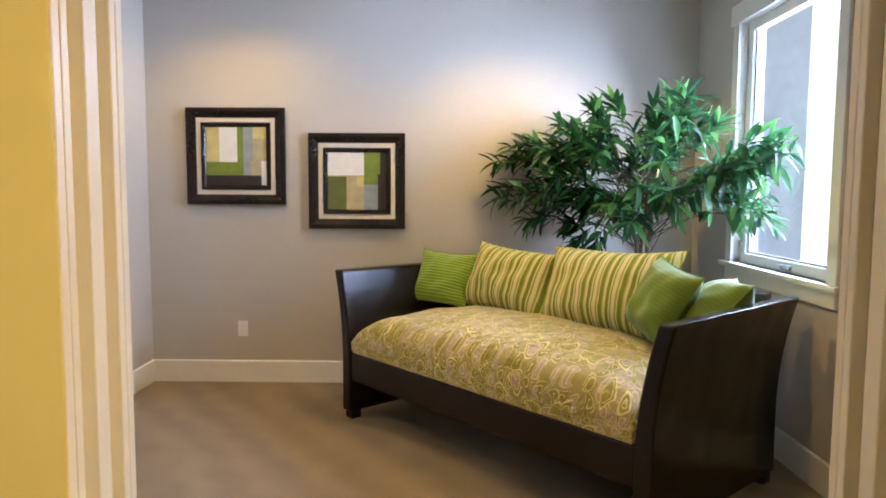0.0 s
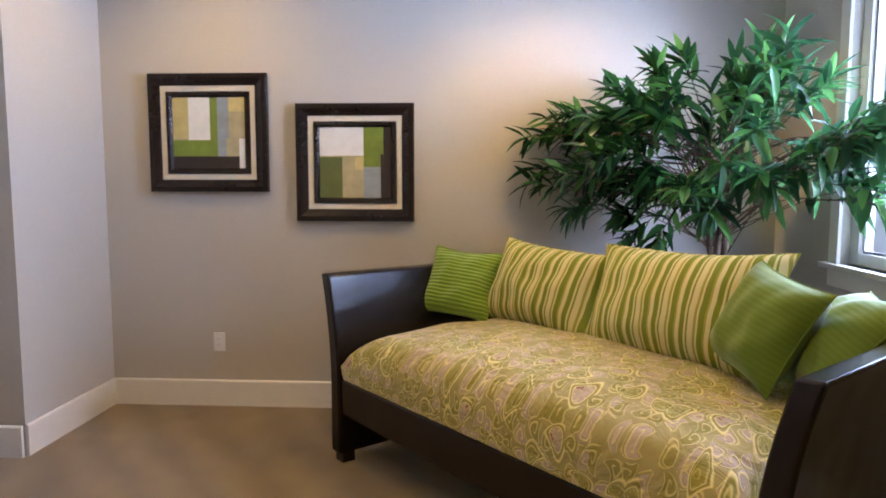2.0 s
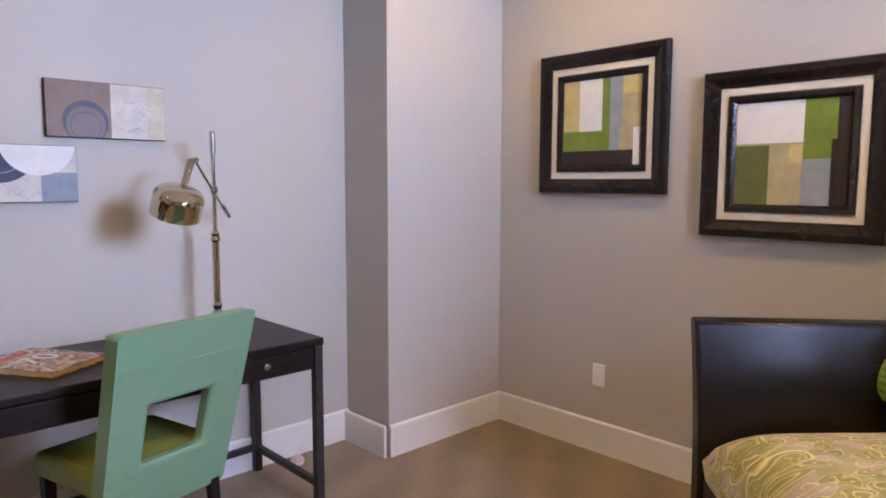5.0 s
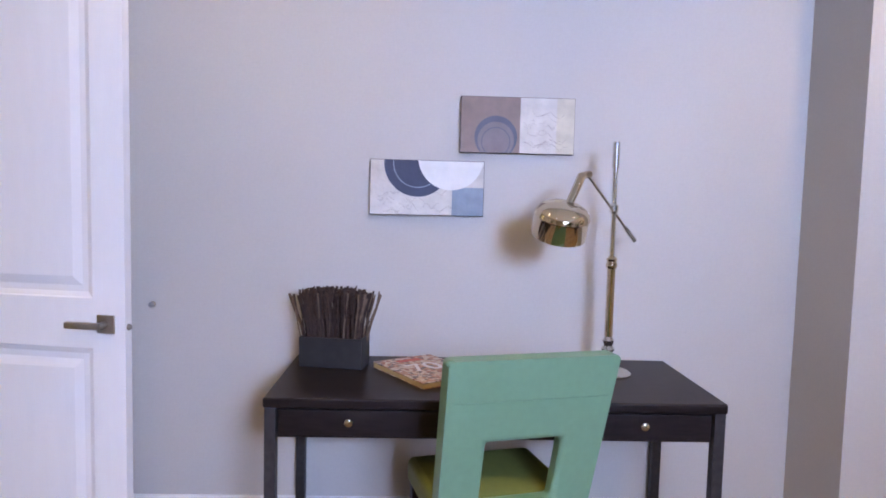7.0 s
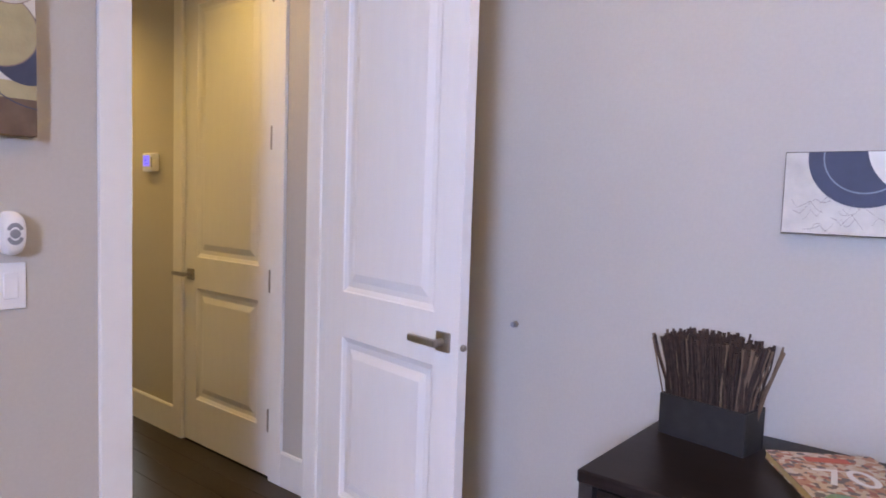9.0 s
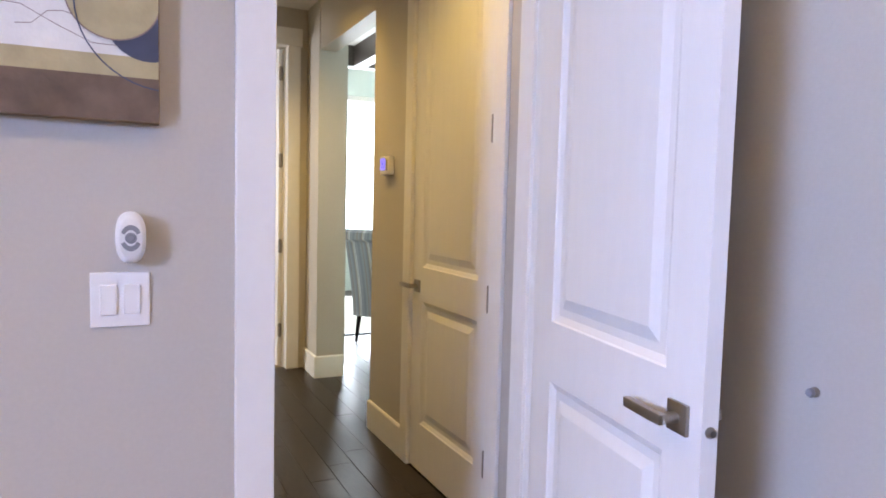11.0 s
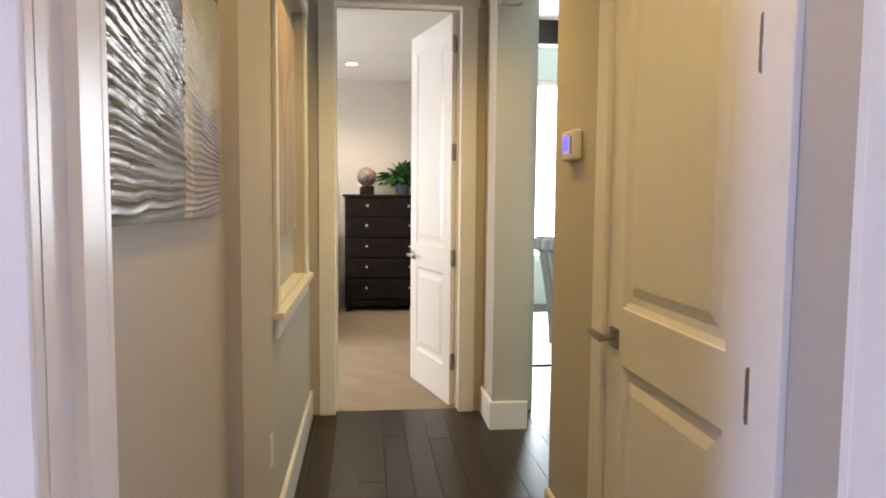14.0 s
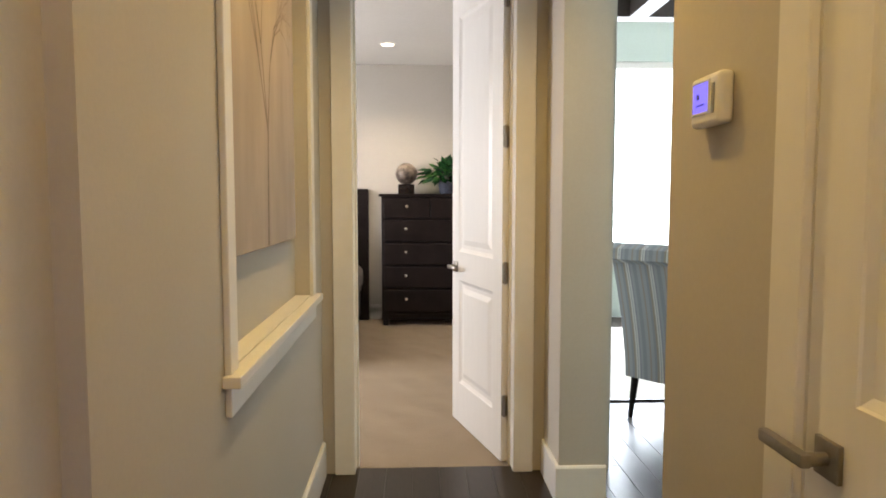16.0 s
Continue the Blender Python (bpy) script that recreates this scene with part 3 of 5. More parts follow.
def door_leaf(w, h, t=0.035):
    """A moulded two-panel leaf: x from the hinge edge, y through it, z up. Both faces carry the panels."""
    bm = bmesh.new()
    st = 0.115
    panels = [(st, w - st, 0.235, 0.835), (st, w - st, 1.0, h - 0.125)]
    xs = [0, st, w - st, w]
    zs = [0.0, 0.235, 0.835, 1.0, h - 0.125, h]
    for y, flip in ((0.0, False), (t, True)):
        for i in range(3):
            for j in range(5):
                a, b, c, d = xs[i], xs[i + 1], zs[j], zs[j + 1]
                if i == 1 and j in (1, 3):
                    continue
                f = bm.faces.new([bm.verts.new(v) for v in ((a, y, c), (b, y, c), (b, y, d), (a, y, d))])
                if flip:
                    f.normal_flip()
        s = 1 if not flip else -1
        for a, b, c, d in panels:
            last = None
            for inset, depth in ((0, 0), (0.004, 0.004), (0.020, 0.011), (0.040, 0.011), (0.070, 0.003)):
                ring = [bm.verts.new(v) for v in ((a + inset, y + s * depth, c + inset), (b - inset, y + s * depth, c + inset), (b - inset, y + s * depth, d - inset), (a + inset, y + s * depth, d - inset))]
                if last:
                    for k in range(4):
                        f = bm.faces.new((last[k], last[(k + 1) % 4], ring[(k + 1) % 4], ring[k]))
                        if flip:
                            f.normal_flip()
                last = ring
            f = bm.faces.new(last)
            if flip:
                f.normal_flip()
    for q in (((0, 0, 0), (0, t, 0), (0, t, h), (0, 0, h)), ((w, 0, 0), (w, 0, h), (w, t, h), (w, t, 0)), ((0, 0, h), (0, t, h), (w, t, h), (w, 0, h)), ((0, 0, 0), (w, 0, 0), (w, t, 0), (0, t, 0))):
        bm.faces.new([bm.verts.new(v) for v in q])
    bmesh.ops.remove_doubles(bm, verts=bm.verts[:], dist=1e-5)
    bmesh.ops.recalc_face_normals(bm, faces=bm.faces[:])
    return bm


def lever(parent, x, z, y, out, way):
    """A lever handle on the face y of a leaf: out +1 or -1 along y, the grip along way * x."""
    bm = add_box(bmesh.new(), x - 0.03, x + 0.03, *sorted((y, y + out * 0.009)), z - 0.03, z + 0.03, 0.002)
    tube([(x, y + out * 0.009, z), (x, y + out * 0.045, z)], 0.011, 12, bm)
    add_box(bm, *sorted((x - way * 0.011, x + way * 0.115)), *sorted((y + out * 0.036, y + out * 0.054)), z - 0.011, z + 0.011, 0.004)
    part("handle", bm, M_NICKEL, parent, "brushed nickel lever handle with a square rose", smooth=True)


def hinge_part(parent, x, y, z, w=0.03, t=0.004):
    bm = add_box(bmesh.new(), x - w / 2, x + w / 2, y - t, y + t, z - 0.05, z + 0.05, 0.001)
    tube([(x, y, z - 0.054), (x, y, z + 0.054)], 0.007, 10, bm)
    part("hinge", bm, M_NICKEL, parent, "satin nickel butt hinge", smooth=True)


HINGES = (0.28, 0.94, 1.60, 2.26)
# office door, open against the west wall
DEP = 0.12
ROT1 = math.atan2(0.467, 0.077)
jamb(0.305, 1.055, 2.44, DEP, Matrix.Identity(4), stop=-0.045)
casing(0.305, 1.055, 2.44, 1, Matrix.Identity(4))
casing(0.305, 1.055, 2.44, -1, pose(0, -DEP, 0))
d1 = thing("door_1", "white two-panel moulded door standing open", "door", Matrix.Translation((0.314, 0.0, 0.008)) @ Matrix.Rotation(ROT1, 4, "Z"), kind="structure")
part("leaf", door_leaf(0.742, 2.425), M_DOOR, d1, m=pose(0, 0, 0))
lever(d1, 0.742 - 0.065, 0.918, 0.0, -1, -1)
lever(d1, 0.742 - 0.065, 0.918, 0.035, 1, -1)
for z in HINGES:
    hinge_part(d1, 0.0, 0.040, z)
part("latch", lathe([(0.011, 0), (0.011, 0.004), (0.007, 0.010), (0.001, 0.011)], 12, m=pose(0.742, 0.0175, 0.908, 0, 90, 0)), M_NICKEL, d1, smooth=True)
part("strike_plate", box(1.0535, 1.0555, -0.045, -0.012, 0.885, 0.955, 0.0005), M_NICKEL, None, "nickel strike plate let into the door lining")
tagged(bpy.data.objects["strike_plate"], category="strike plate")

# wall door stop
ds = thing("door_stop", "small nickel wall door stop with a rubber tip", "door stop", pose(0, 0.647, 0.924, 0, 90, 0))
part("base", lathe([(0.012, 0), (0.012, 0.004), (0.009, 0.008), (0.006, 0.011)], 18), M_NICKEL, ds, smooth=True)
part("tip", lathe([(0.006, 0.010), (0.0095, 0.013), (0.0105, 0.018), (0.008, 0.023), (0.001, 0.025)], 18), M_GREYPLASTIC, ds, "grey rubber tip", smooth=True)

# wide cased opening from the entry, with a slot for a sliding door
jamb(2.14, 3.065, 2.44, DEP, Matrix.Identity(4), slots=True)
casing(2.14, 3.065, 2.44, 1, Matrix.Identity(4))
casing(2.14, 3.065, 2.44, -1, pose(0, -DEP, 0))

# closet door in the hall, shut; its face looks along +x
MC = pose(HW, -0.64, 0, 0, 0, -90)
jamb(0.0, 0.785, 2.44, 0.12, pose(HW, -0.64, 0, 0, 0, -90) @ Matrix.Translation((0, 0, 0)), stop=-0.04)
casing(0.0, 0.785, 2.44, 1, MC)
d2 = thing("door_2", "white two-panel closet door, shut", "door", MC @ Matrix.Translation((0.003, -0.036, 0.008)), kind="structure")
part("leaf", door_leaf(0.779, 2.425), M_DOOR, d2)
lever(d2, 0.779 - 0.065, 0.905, 0.035, 1, 1)
for z in HINGES:
    hinge_part(d2, 0.005, 0.047, z, 0.020)

# bedroom door, open into the bedroom
MB = pose(0, -3.51, 0)
jamb(0.241, 0.994, 2.46, 0.12, MB, stop=-0.075)
casing(0.241, 0.994, 2.46, 1, MB, w=0.095)
ROT3 = math.atan2(-0.735, 0.205)
d3 = thing("door_3", "white two-panel bedroom door standing ajar", "door", Matrix.Translation((0.252, -3.615, 0.008)) @ Matrix.Rotation(ROT3, 4, "Z"), kind="structure")
part("leaf", door_leaf(0.738, 2.44), M_DOOR, d3)
lever(d3, 0.738 - 0.065, 0.91, 0.035, 1, -1)
lever(d3, 0.738 - 0.065, 0.91, 0.0, -1, -1)
for z in HINGES:
    hinge_part(d3, -0.002, 0.0175, z, 0.004, 0.016)

# office window: lining, frame, pane, sill
w1 = thing("window_1", "white framed window with a crank latch and sill", "window", kind="structure")
gx = WX + 0.07
for nm, y0, y1, z0, z1 in (("window_frame", 2.24, 2.31, 0.99, 2.44), ("window_frame", 3.23, 3.30, 0.99, 2.44), ("window_frame", 2.31, 3.23, 0.99, 1.05), ("window_frame", 2.31, 3.23, 2.38, 2.44)):
    soften(part(nm, box(gx - 0.03, gx + 0.03, y0, y1, z0, z1), M_TRIM, w1), 0.004)
part("gasket", add_box(add_box(bmesh.new(), gx - 0.012, gx - 0.004, 3.214, 3.23, 1.05, 2.38), gx - 0.012, gx - 0.004, 2.31, 3.214, 1.05, 1.062), M_GREYPLASTIC, w1, "dark glazing gasket")
pane = part("pane", box(gx - 0.003, gx + 0.003, 2.31, 3.23, 1.05, 2.38), M_GLASS, w1, "clear window pane")
pane.visible_shadow = False
part("latch", add_box(bmesh.new(), gx - 0.05, gx - 0.03, 2.66, 2.76, 1.005, 1.03, 0.006), M_GREYPLASTIC, w1, "dark crank handle cover", smooth=True)
for nm, y0, y1, z0, z1, t in (("side_casing", 3.30, 3.38, 0.99, 2.44, 0.018), ("side_casing", 2.16, 2.24, 0.99, 2.44, 0.018), ("head_casing", 2.13, 3.41, 2.44, 2.56, 0.024), ("window_sill", 2.12, 3.42, 0.965, 0.99, 0.045), ("apron", 2.16, 3.38, 0.88, 0.965, 0.018)):
    soften(part(nm, box(WX - t, WX, y0, y1, z0, z1), M_TRIM, w1), 0.003)
part("window_sill", box(WX, WX + 0.04, 2.24, 3.30, 0.972, 0.99), M_TRIM, w1)

# outside the office window: the house's own side wall and ground
tagged(part("facade", box(4.9, 5.95, 5.6, 5.8, -0.4, 4.2), M_STUCCO), "blue-grey stucco side wall outside the window", "exterior wall", kind="structure")
tagged(part("ground", box(4.47, 60, -40, 60, -0.5, -0.35), mat("dry_ground", (0.30, 0.27, 0.22), 0.95, var=0.2, grain=8, bump=0.5)), "bare pale ground outside", "ground", kind="structure")

# added glowing sheet: stands in for bright daylight, hides ground and horizon
tagged(part("backdrop", box(4.6, 26, 13.0, 13.1, -1.0, 12.0), M_YARDGLOW), "plain glowing backdrop standing in for daylight beyond the side wall", "backdrop", kind="structure")

# living room window
w2 = thing("window_2", "wide white framed window full of daylight", "window", kind="structure")
for nm, x0, x1, z0, z1 in (("window_frame", -3.2, -3.13, 0.55, 2.8), ("window_frame", -0.62, -0.55, 0.55, 2.8), ("window_frame", -3.13, -0.62, 0.55, 0.62), ("window_frame", -3.13, -0.62, 2.73, 2.8)):
    part(nm, box(x0, x1, -7.74, -7.67, z0, z1), M_TRIM, w2)
p2 = part("pane", box(-3.13, -0.62, -7.71, -7.704, 0.62, 2.73), M_GLASS, w2)
p2.visible_shadow = False
# emissive sheet added behind the pane so the window reads as blown-out daylight
tagged(part("backdrop", box(-6.5, 2.0, -9.9, -9.8, -1.0, 5.0), M_OUT), "plain glowing backdrop standing in for daylight beyond the window", "backdrop", kind="structure")

# dark ceiling beams in the living room
for k, (x0, x1, y0, y1) in enumerate(((-4.2, -0.23, -6.9, -6.72), (-4.2, -0.23, -4.5, -4.32), (-1.5, -1.32, -6.72, -4.5))):
    tagged(part("ceiling_beam", box(x0, x1, y0, y1, 3.02, 3.28, 0.004), M_BEAM), "dark stained ceiling beam", "beam", "living room beams", "structure")

# niche trim in the hall wall
nt_ = thing("trim", "white painted niche surround with a projecting sill", "niche trim", kind="structure")
for nm, y0, y1, z0, z1, t in (("side_casing", -1.98, -1.915, 0.905, 2.30, 0.016), ("side_casing", -3.235, -3.17, 0.905, 2.30, 0.016), ("head_casing", -3.25, -1.90, 2.30, 2.40, 0.02), ("sill", -3.26, -1.895, 0.877, 0.905, 0.042), ("apron", -3.235, -1.915, 0.805, 0.877, 0.016)):
    soften(part(nm, box(1.145 - t, 1.145, y0, y1, z0, z1), M_TRIM, nt_), 0.003)
part("sill", box(1.145, 1.204, -3.17, -1.98, 0.895, 0.909), M_TRIM, nt_)

# ---------------- recessed ceiling lamps ----------------


def downlight(x, y):
    ob = thing("downlight", "white recessed ceiling downlight, lit", "ceiling light", pose(x, y, OFFICE_CEIL if y > 0 else CEIL), "recessed ceiling lamps")
    part("trim_ring", lathe([(0.058, -0.002), (0.085, -0.006), (0.09, 0.0), (0.058, 0.0)], 28), M_TRIM, ob, smooth=True)
    part("lens", lathe([(0.001, -0.0045), (0.050, -0.0045), (0.058, -0.002), (0.058, -0.0005)], 28), M_LAMPGLOW, ob, "glowing lamp lens")


for cx, cy, cw, cc in CANS:
    downlight(cx, cy)

# ---------------- office: daybed ----------------
U = radians(-48.5)
BED = Matrix.Translation((1.888, 3.235, 0)) @ Matrix.Rotation(U, 4, "Z")   # x along the bed, y to its back
BL, BD, BH = 2.17, 1.11, 0.925


def arm_outline(sign):
    """A bed end seen from the front: upright, then curling outward at the top."""
    outer, inner = [], []
    for k in range(13):
        s = k / 12
        z = 0.05 + s * (BH - 0.05)
        lean = 0.085 * max(0.0, (s - 0.36) / 0.64) ** 2
        outer.append((-lean, z))
        inner.append((0.085 - lean - 0.012 * s, z - 0.004 * s))
    pts = outer + inner[::-1]
    return [(x if sign < 0 else BL - x, z) for x, z in pts]


bed = thing("daybed", "dark espresso leather daybed with curled ends, set across the corner", "daybed", BED)
for sgn in (-1, 1):
    ob = part("bed_end", prism(arm_outline(sgn), 0.0, BD), M_LEATHER, bed, smooth=True)
    soften(ob, 0.012, 3)
    for fy in (0.02, BD - 0.09):
        x0 = 0.008 if sgn < 0 else BL - 0.078
        part("foot", box(x0, x0 + 0.07, fy, fy + 0.07, 0.0, 0.052, 0.004), M_ESPRESSO, bed, "dark wooden block foot")
back_out = [(0, 0.05)] + [(0.065 * max(0.0, (k / 12 - 0.5) / 0.5) ** 2, 0.05 + k / 12 * (BH - 0.055)) for k in range(13)]
bk = bmesh.new()
prof = [(BD - 0.085 + x, z) for x, z in back_out] + [(BD - 0.005 + x * 0.9, z) for x, z in back_out[::-1]]
ra = [bk.verts.new((0.07, y, z)) for y, z in prof]
rb = [bk.verts.new((BL - 0.07, y, z)) for y, z in prof]
for k in range(len(prof)):
    bk.faces.new((ra[k], ra[(k + 1) % len(prof)], rb[(k + 1) % len(prof)], rb[k]))
bk.faces.new(ra[::-1]), bk.faces.new(rb)
bmesh.ops.remove_doubles(bk, verts=bk.verts[:], dist=1e-5)
bmesh.ops.recalc_face_normals(bk, faces=bk.faces[:])
part("backrest", bk, M_LEATHER, bed, smooth=True)
soften(part("front_rail", box(0.082, BL - 0.082, 0.012, 0.06, 0.25, 0.425), M_LEATHER, bed), 0.008)
part("slat_base", box(0.085, BL - 0.085, 0.06, BD - 0.09, 0.33, 0.37), M_ESPRESSO, bed)


def padded(nx, ny, sx, sy, z0, z1, dome, wob, seed):
    """A stuffed slab with rounded rims and a soft uneven top."""
    bm = bmesh.new()
    top, low = [], []
    for j in range(ny + 1):
        rt, rl = [], []
        for i in range(nx + 1):
            u, v = i / nx * 2 - 1, j / ny * 2 - 1
            ex, ey = 1 - abs(u) ** 9, 1 - abs(v) ** 7
            e = max(0.0, ex * ey) ** 0.42
            x, y = sx * (i / nx), sy * (j / ny)
            z = z0 + (z1 - z0) * (0.42 + 0.58 * e) + dome * (1 - u * u) * (1 - v * v) + wob * noise.noise(Vector((x * 5, y * 5, seed))) * e
            rt.append(bm.verts.new((x, y, z)))
            rl.append(bm.verts.new((x + 0.012 * u * -1, y + 0.02 * v * -1, z0)))
        top.append(rt), low.append(rl)
    for j in range(ny):
        for i in range(nx):
            bm.faces.new((top[j][i], top[j][i + 1], top[j + 1][i + 1], top[j + 1][i]))
            bm.faces.new((low[j][i], low[j + 1][i], low[j + 1][i + 1], low[j][i + 1]))
    rim = [(0, i) for i in range(nx)] + [(j, nx) for j in range(ny)] + [(ny, i) for i in range(nx, 0, -1)] + [(j, 0) for j in range(ny, 0, -1)]
    for (a, b), (c, d) in zip(rim, rim[1:] + rim[:1]):
        bm.faces.new((low[a][b], low[c][d], top[c][d], top[a][b]))
    return bm


mt = part("mattress", padded(56, 34, BL - 0.18, BD - 0.10, 0.37, 0.65, 0.07, 0.014, 2.0), M_PAISLEY, None, m=BED @ Matrix.Translation((0.09, 0.008, 0.001)), smooth=True)
tagged(mt, "mattress in an olive and cream paisley cover on the daybed", "mattress")


def cushion(name, w, h, t, material, label, m, seam=True, n=26):
    """A knife-edge cushion, face up along z: rounded sides pulled in between its corners."""
    ob = thing(name, label, "cushion", m, "daybed cushions")
    bm = bmesh.new()
    grids = []
    for s in (1, -1):
        g = []
        for j in range(n + 1):
            row = []
            for i in range(n + 1):
                u, v = i / n * 2 - 1, j / n * 2 - 1
                px = u * (1 - 0.095 * (1 - v * v) * abs(u))
                py = v * (1 - 0.095 * (1 - u * u) * abs(v)) + 0.03 * noise.noise(Vector((u * 1.4, w * 7, h))) * abs(v)
                e = max(0.0, (1 - u ** 4) * (1 - v ** 4)) ** 0.55 * (0.62 + 0.38 * (1 - u * u) * (1 - v * v))
                z = s * t / 2 * e
                z += 0.022 * noise.noise(Vector((u * 2.3 + w * 9, v * 2.3, s))) * e
                row.append(bm.verts.new((px * w / 2, py * h / 2, z)))
            g.append(row)
        grids.append(g)
        for j in range(n):
            for i in range(n):
                q = (g[j][i], g[j][i + 1], g[j + 1][i + 1], g[j + 1][i])
                bm.faces.new(q if s > 0 else q[::-1])
    bmesh.ops.remove_doubles(bm, verts=bm.verts[:], dist=1e-4)
    part("cover", bm, material, ob, smooth=True)
    if seam:
        pts = []
        for k in range(4 * n):
            side, f = divmod(k, n)
            a = f / n * 2 - 1
            u, v = ((a, -1), (1, a), (-a, 1), (-1, -a))[side]
            pts.append(Vector((u * (1 - 0.095 * (1 - v * v) * abs(u)) * w / 2, (v * (1 - 0.095 * (1 - u * u) * abs(v)) + 0.03 * noise.noise(Vector((u * 1.4, w * 7, h))) * abs(v)) * h / 2, 0)))
        part("piping", tube(pts + pts[:1], 0.0035, 6, cap=False), material, ob, smooth=True)
    return ob


def lean(a, b, z, tilt, turn=0.0, roll=0.0):
    """A place on the daybed: a along it, b towards its back, tilted back against it; face towards the front."""
    return BED @ pose(a, b, z) @ Matrix.Rotation(radians(turn), 4, "Z") @ Matrix.Rotation(radians(90 - tilt), 4, "X") @ Matrix.Rotation(radians(roll), 4, "Z")


cushion("cushion", 0.45, 0.38, 0.14, M_RIB, "small square green pintucked cushion in the corner of the daybed", lean(0.17, 0.69, 0.845, 28, 18, -3))
cushion("cushion", 0.70, 0.44, 0.25, M_STRIPE, "large green and cream striped cushion against the daybed back", lean(0.64, 0.82, 0.865, 24, 2, -4))
cushion("cushion", 0.86, 0.49, 0.28, M_STRIPE, "large green and cream striped cushion against the daybed back", lean(1.37, 0.81, 0.88, 24, -2, 2))
cushion("cushion", 0.385, 0.39, 0.21, M_BRUSHED, "square plain green cushion leaning on the striped one", lean(1.775, 0.69, 0.885, 26, -24, -12))
cushion("cushion", 0.46, 0.42, 0.24, M_BRUSHED, "square plain green cushion leaning on the daybed end", lean(1.985, 0.80, 0.835, 40, -58, 4))

# ---------------- office: framed pictures ----------------


def ring_bars(bm, w, h, prof, slot=0):
    """A mitred frame: prof is (inset from the outer edge, height off the wall), on the plane y = 0 looking along -y."""
    rings = []
    for ins, hgt in prof:
        rings.append([bm.verts.new(v) for v in ((-w / 2 + ins, -hgt, -h / 2 + ins), (w / 2 - ins, -hgt, -h / 2 + ins), (w / 2 - ins, -hgt, h / 2 - ins), (-w / 2 + ins, -hgt, h / 2 - ins))])
    for r0, r1 in zip(rings, rings[1:]):
        for k in range(4):
            f = bm.faces.new((r0[k], r0[(k + 1) % 4], r1[(k + 1) % 4], r1[k]))
            f.material_index = slot
    return bm


def patches(parent, w, h, rects, y, paints):
    """Flat fields of paint: (x0, x1, z0, z1, slot) in parts of the sheet, each a little proud of the one before."""
    for k, (a, b, c, d, s) in enumerate(rects):
        part("colour_block", box((a - 0.5) * w, (b - 0.5) * w, -y - 0.0006 * (k + 1), -y, (c - 0.5) * h, (d - 0.5) * h), paints[s], parent)


def framed(x, y, z, w, h, rects, paints, label):
    ob = thing("framed_picture", label, "picture", pose(x, y, z), "pair of framed pictures")
    part("frame", ring_bars(bmesh.new(), w, h, [(0, 0), (0, 0.03), (0.006, 0.040), (0.030, 0.042), (0.060, 0.026), (0.072, 0.024), (0.072, 0.010)]), M_FRAME, ob, "dark espresso moulded outer frame", smooth=False)
    part("liner", ring_bars(bmesh.new(), w - 0.144, h - 0.144, [(0, 0.014), (0.0, 0.020), (0.030, 0.020), (0.036, 0.012)]), M_CREAM, ob, "cream cloth liner")
    part("inner_frame", ring_bars(bmesh.new(), w - 0.21, h - 0.21, [(0, 0.012), (0.003, 0.027), (0.022, 0.027), (0.034, 0.016), (0.034, 0.008)]), M_FRAME, ob, "dark inner frame")
    aw, ah = w - 0.278, h - 0.278
    bm = add_box(bmesh.new(), -aw / 2, aw / 2, -0.012, -0.002, -ah / 2, ah / 2)
    pic = part("painting", bm, paints[5], ob, "abstract painting of green, cream and brown blocks")
    patches(pic, aw, ah, rects, 0.012, paints)
    return ob


A1 = [(0, 0.22, 0.42, 1, 0), (0.22, 0.52, 0.38, 1, 2), (0.52, 0.62, 0.38, 1, 1), (0, 0.62, 0.17, 0.40, 1), (0.62, 0.78, 0.17, 1, 3), (0.78, 1, 0.80, 1, 0), (0.78, 1, 0.42, 0.80, 5), (0.74, 0.92, 0.17, 0.42, 5), (0, 0.92, 0, 0.17, 4), (0.92, 1, 0, 0.42, 2)]
A2 = [(0, 0.62, 0.60, 1, 2), (0.62, 0.90, 0.44, 1, 1), (0.90, 1, 0, 1, 4), (0, 0.32, 0, 0.58, 6), (0.32, 0.62, 0, 0.60, 5), (0.50, 0.62, 0.40, 0.58, 0), (0.62, 0.90, 0, 0.44, 3), (0.86, 0.90, 0, 0.62, 4)]
PAINTS = [P_YELLOW, P_GREEN, P_WHITE, P_BLUE, P_DARK, P_TAN, P_OLIVE]
framed(1.005, PY, 1.665, 0.715, 0.695, A1, PAINTS, "square abstract picture in a dark double frame, hung higher")
framed(1.88, PY, 1.49, 0.70, 0.69, A2, PAINTS, "square abstract picture in a dark double frame, hung lower")


def outlet(m, z):
    ob = thing("outlet", "white wall outlet plate", "outlet", m @ Matrix.Translation((0, 0, z)))
    part("plate", box(-0.036, 0.036, -0.005, 0, -0.058, 0.058, 0.002), M_PLASTIC, ob)
    part("socket", box(-0.017, 0.017, -0.008, -0.005, -0.034, 0.034, 0.001), M_PLASTIC, ob)
    for s in (-0.019, 0.015):
        for x in (-0.006, 0.006):
            part("slot", box(x - 0.001, x + 0.001, -0.0086, -0.008, s, s + 0.007), M_GREYPLASTIC, ob)


outlet(pose(1.026, PY, 0), 0.40)
outlet(pose(1.145, -1.80, 0, 0, 0, -90), 0.44)

# ---------------- office: canvases over the desk ----------------


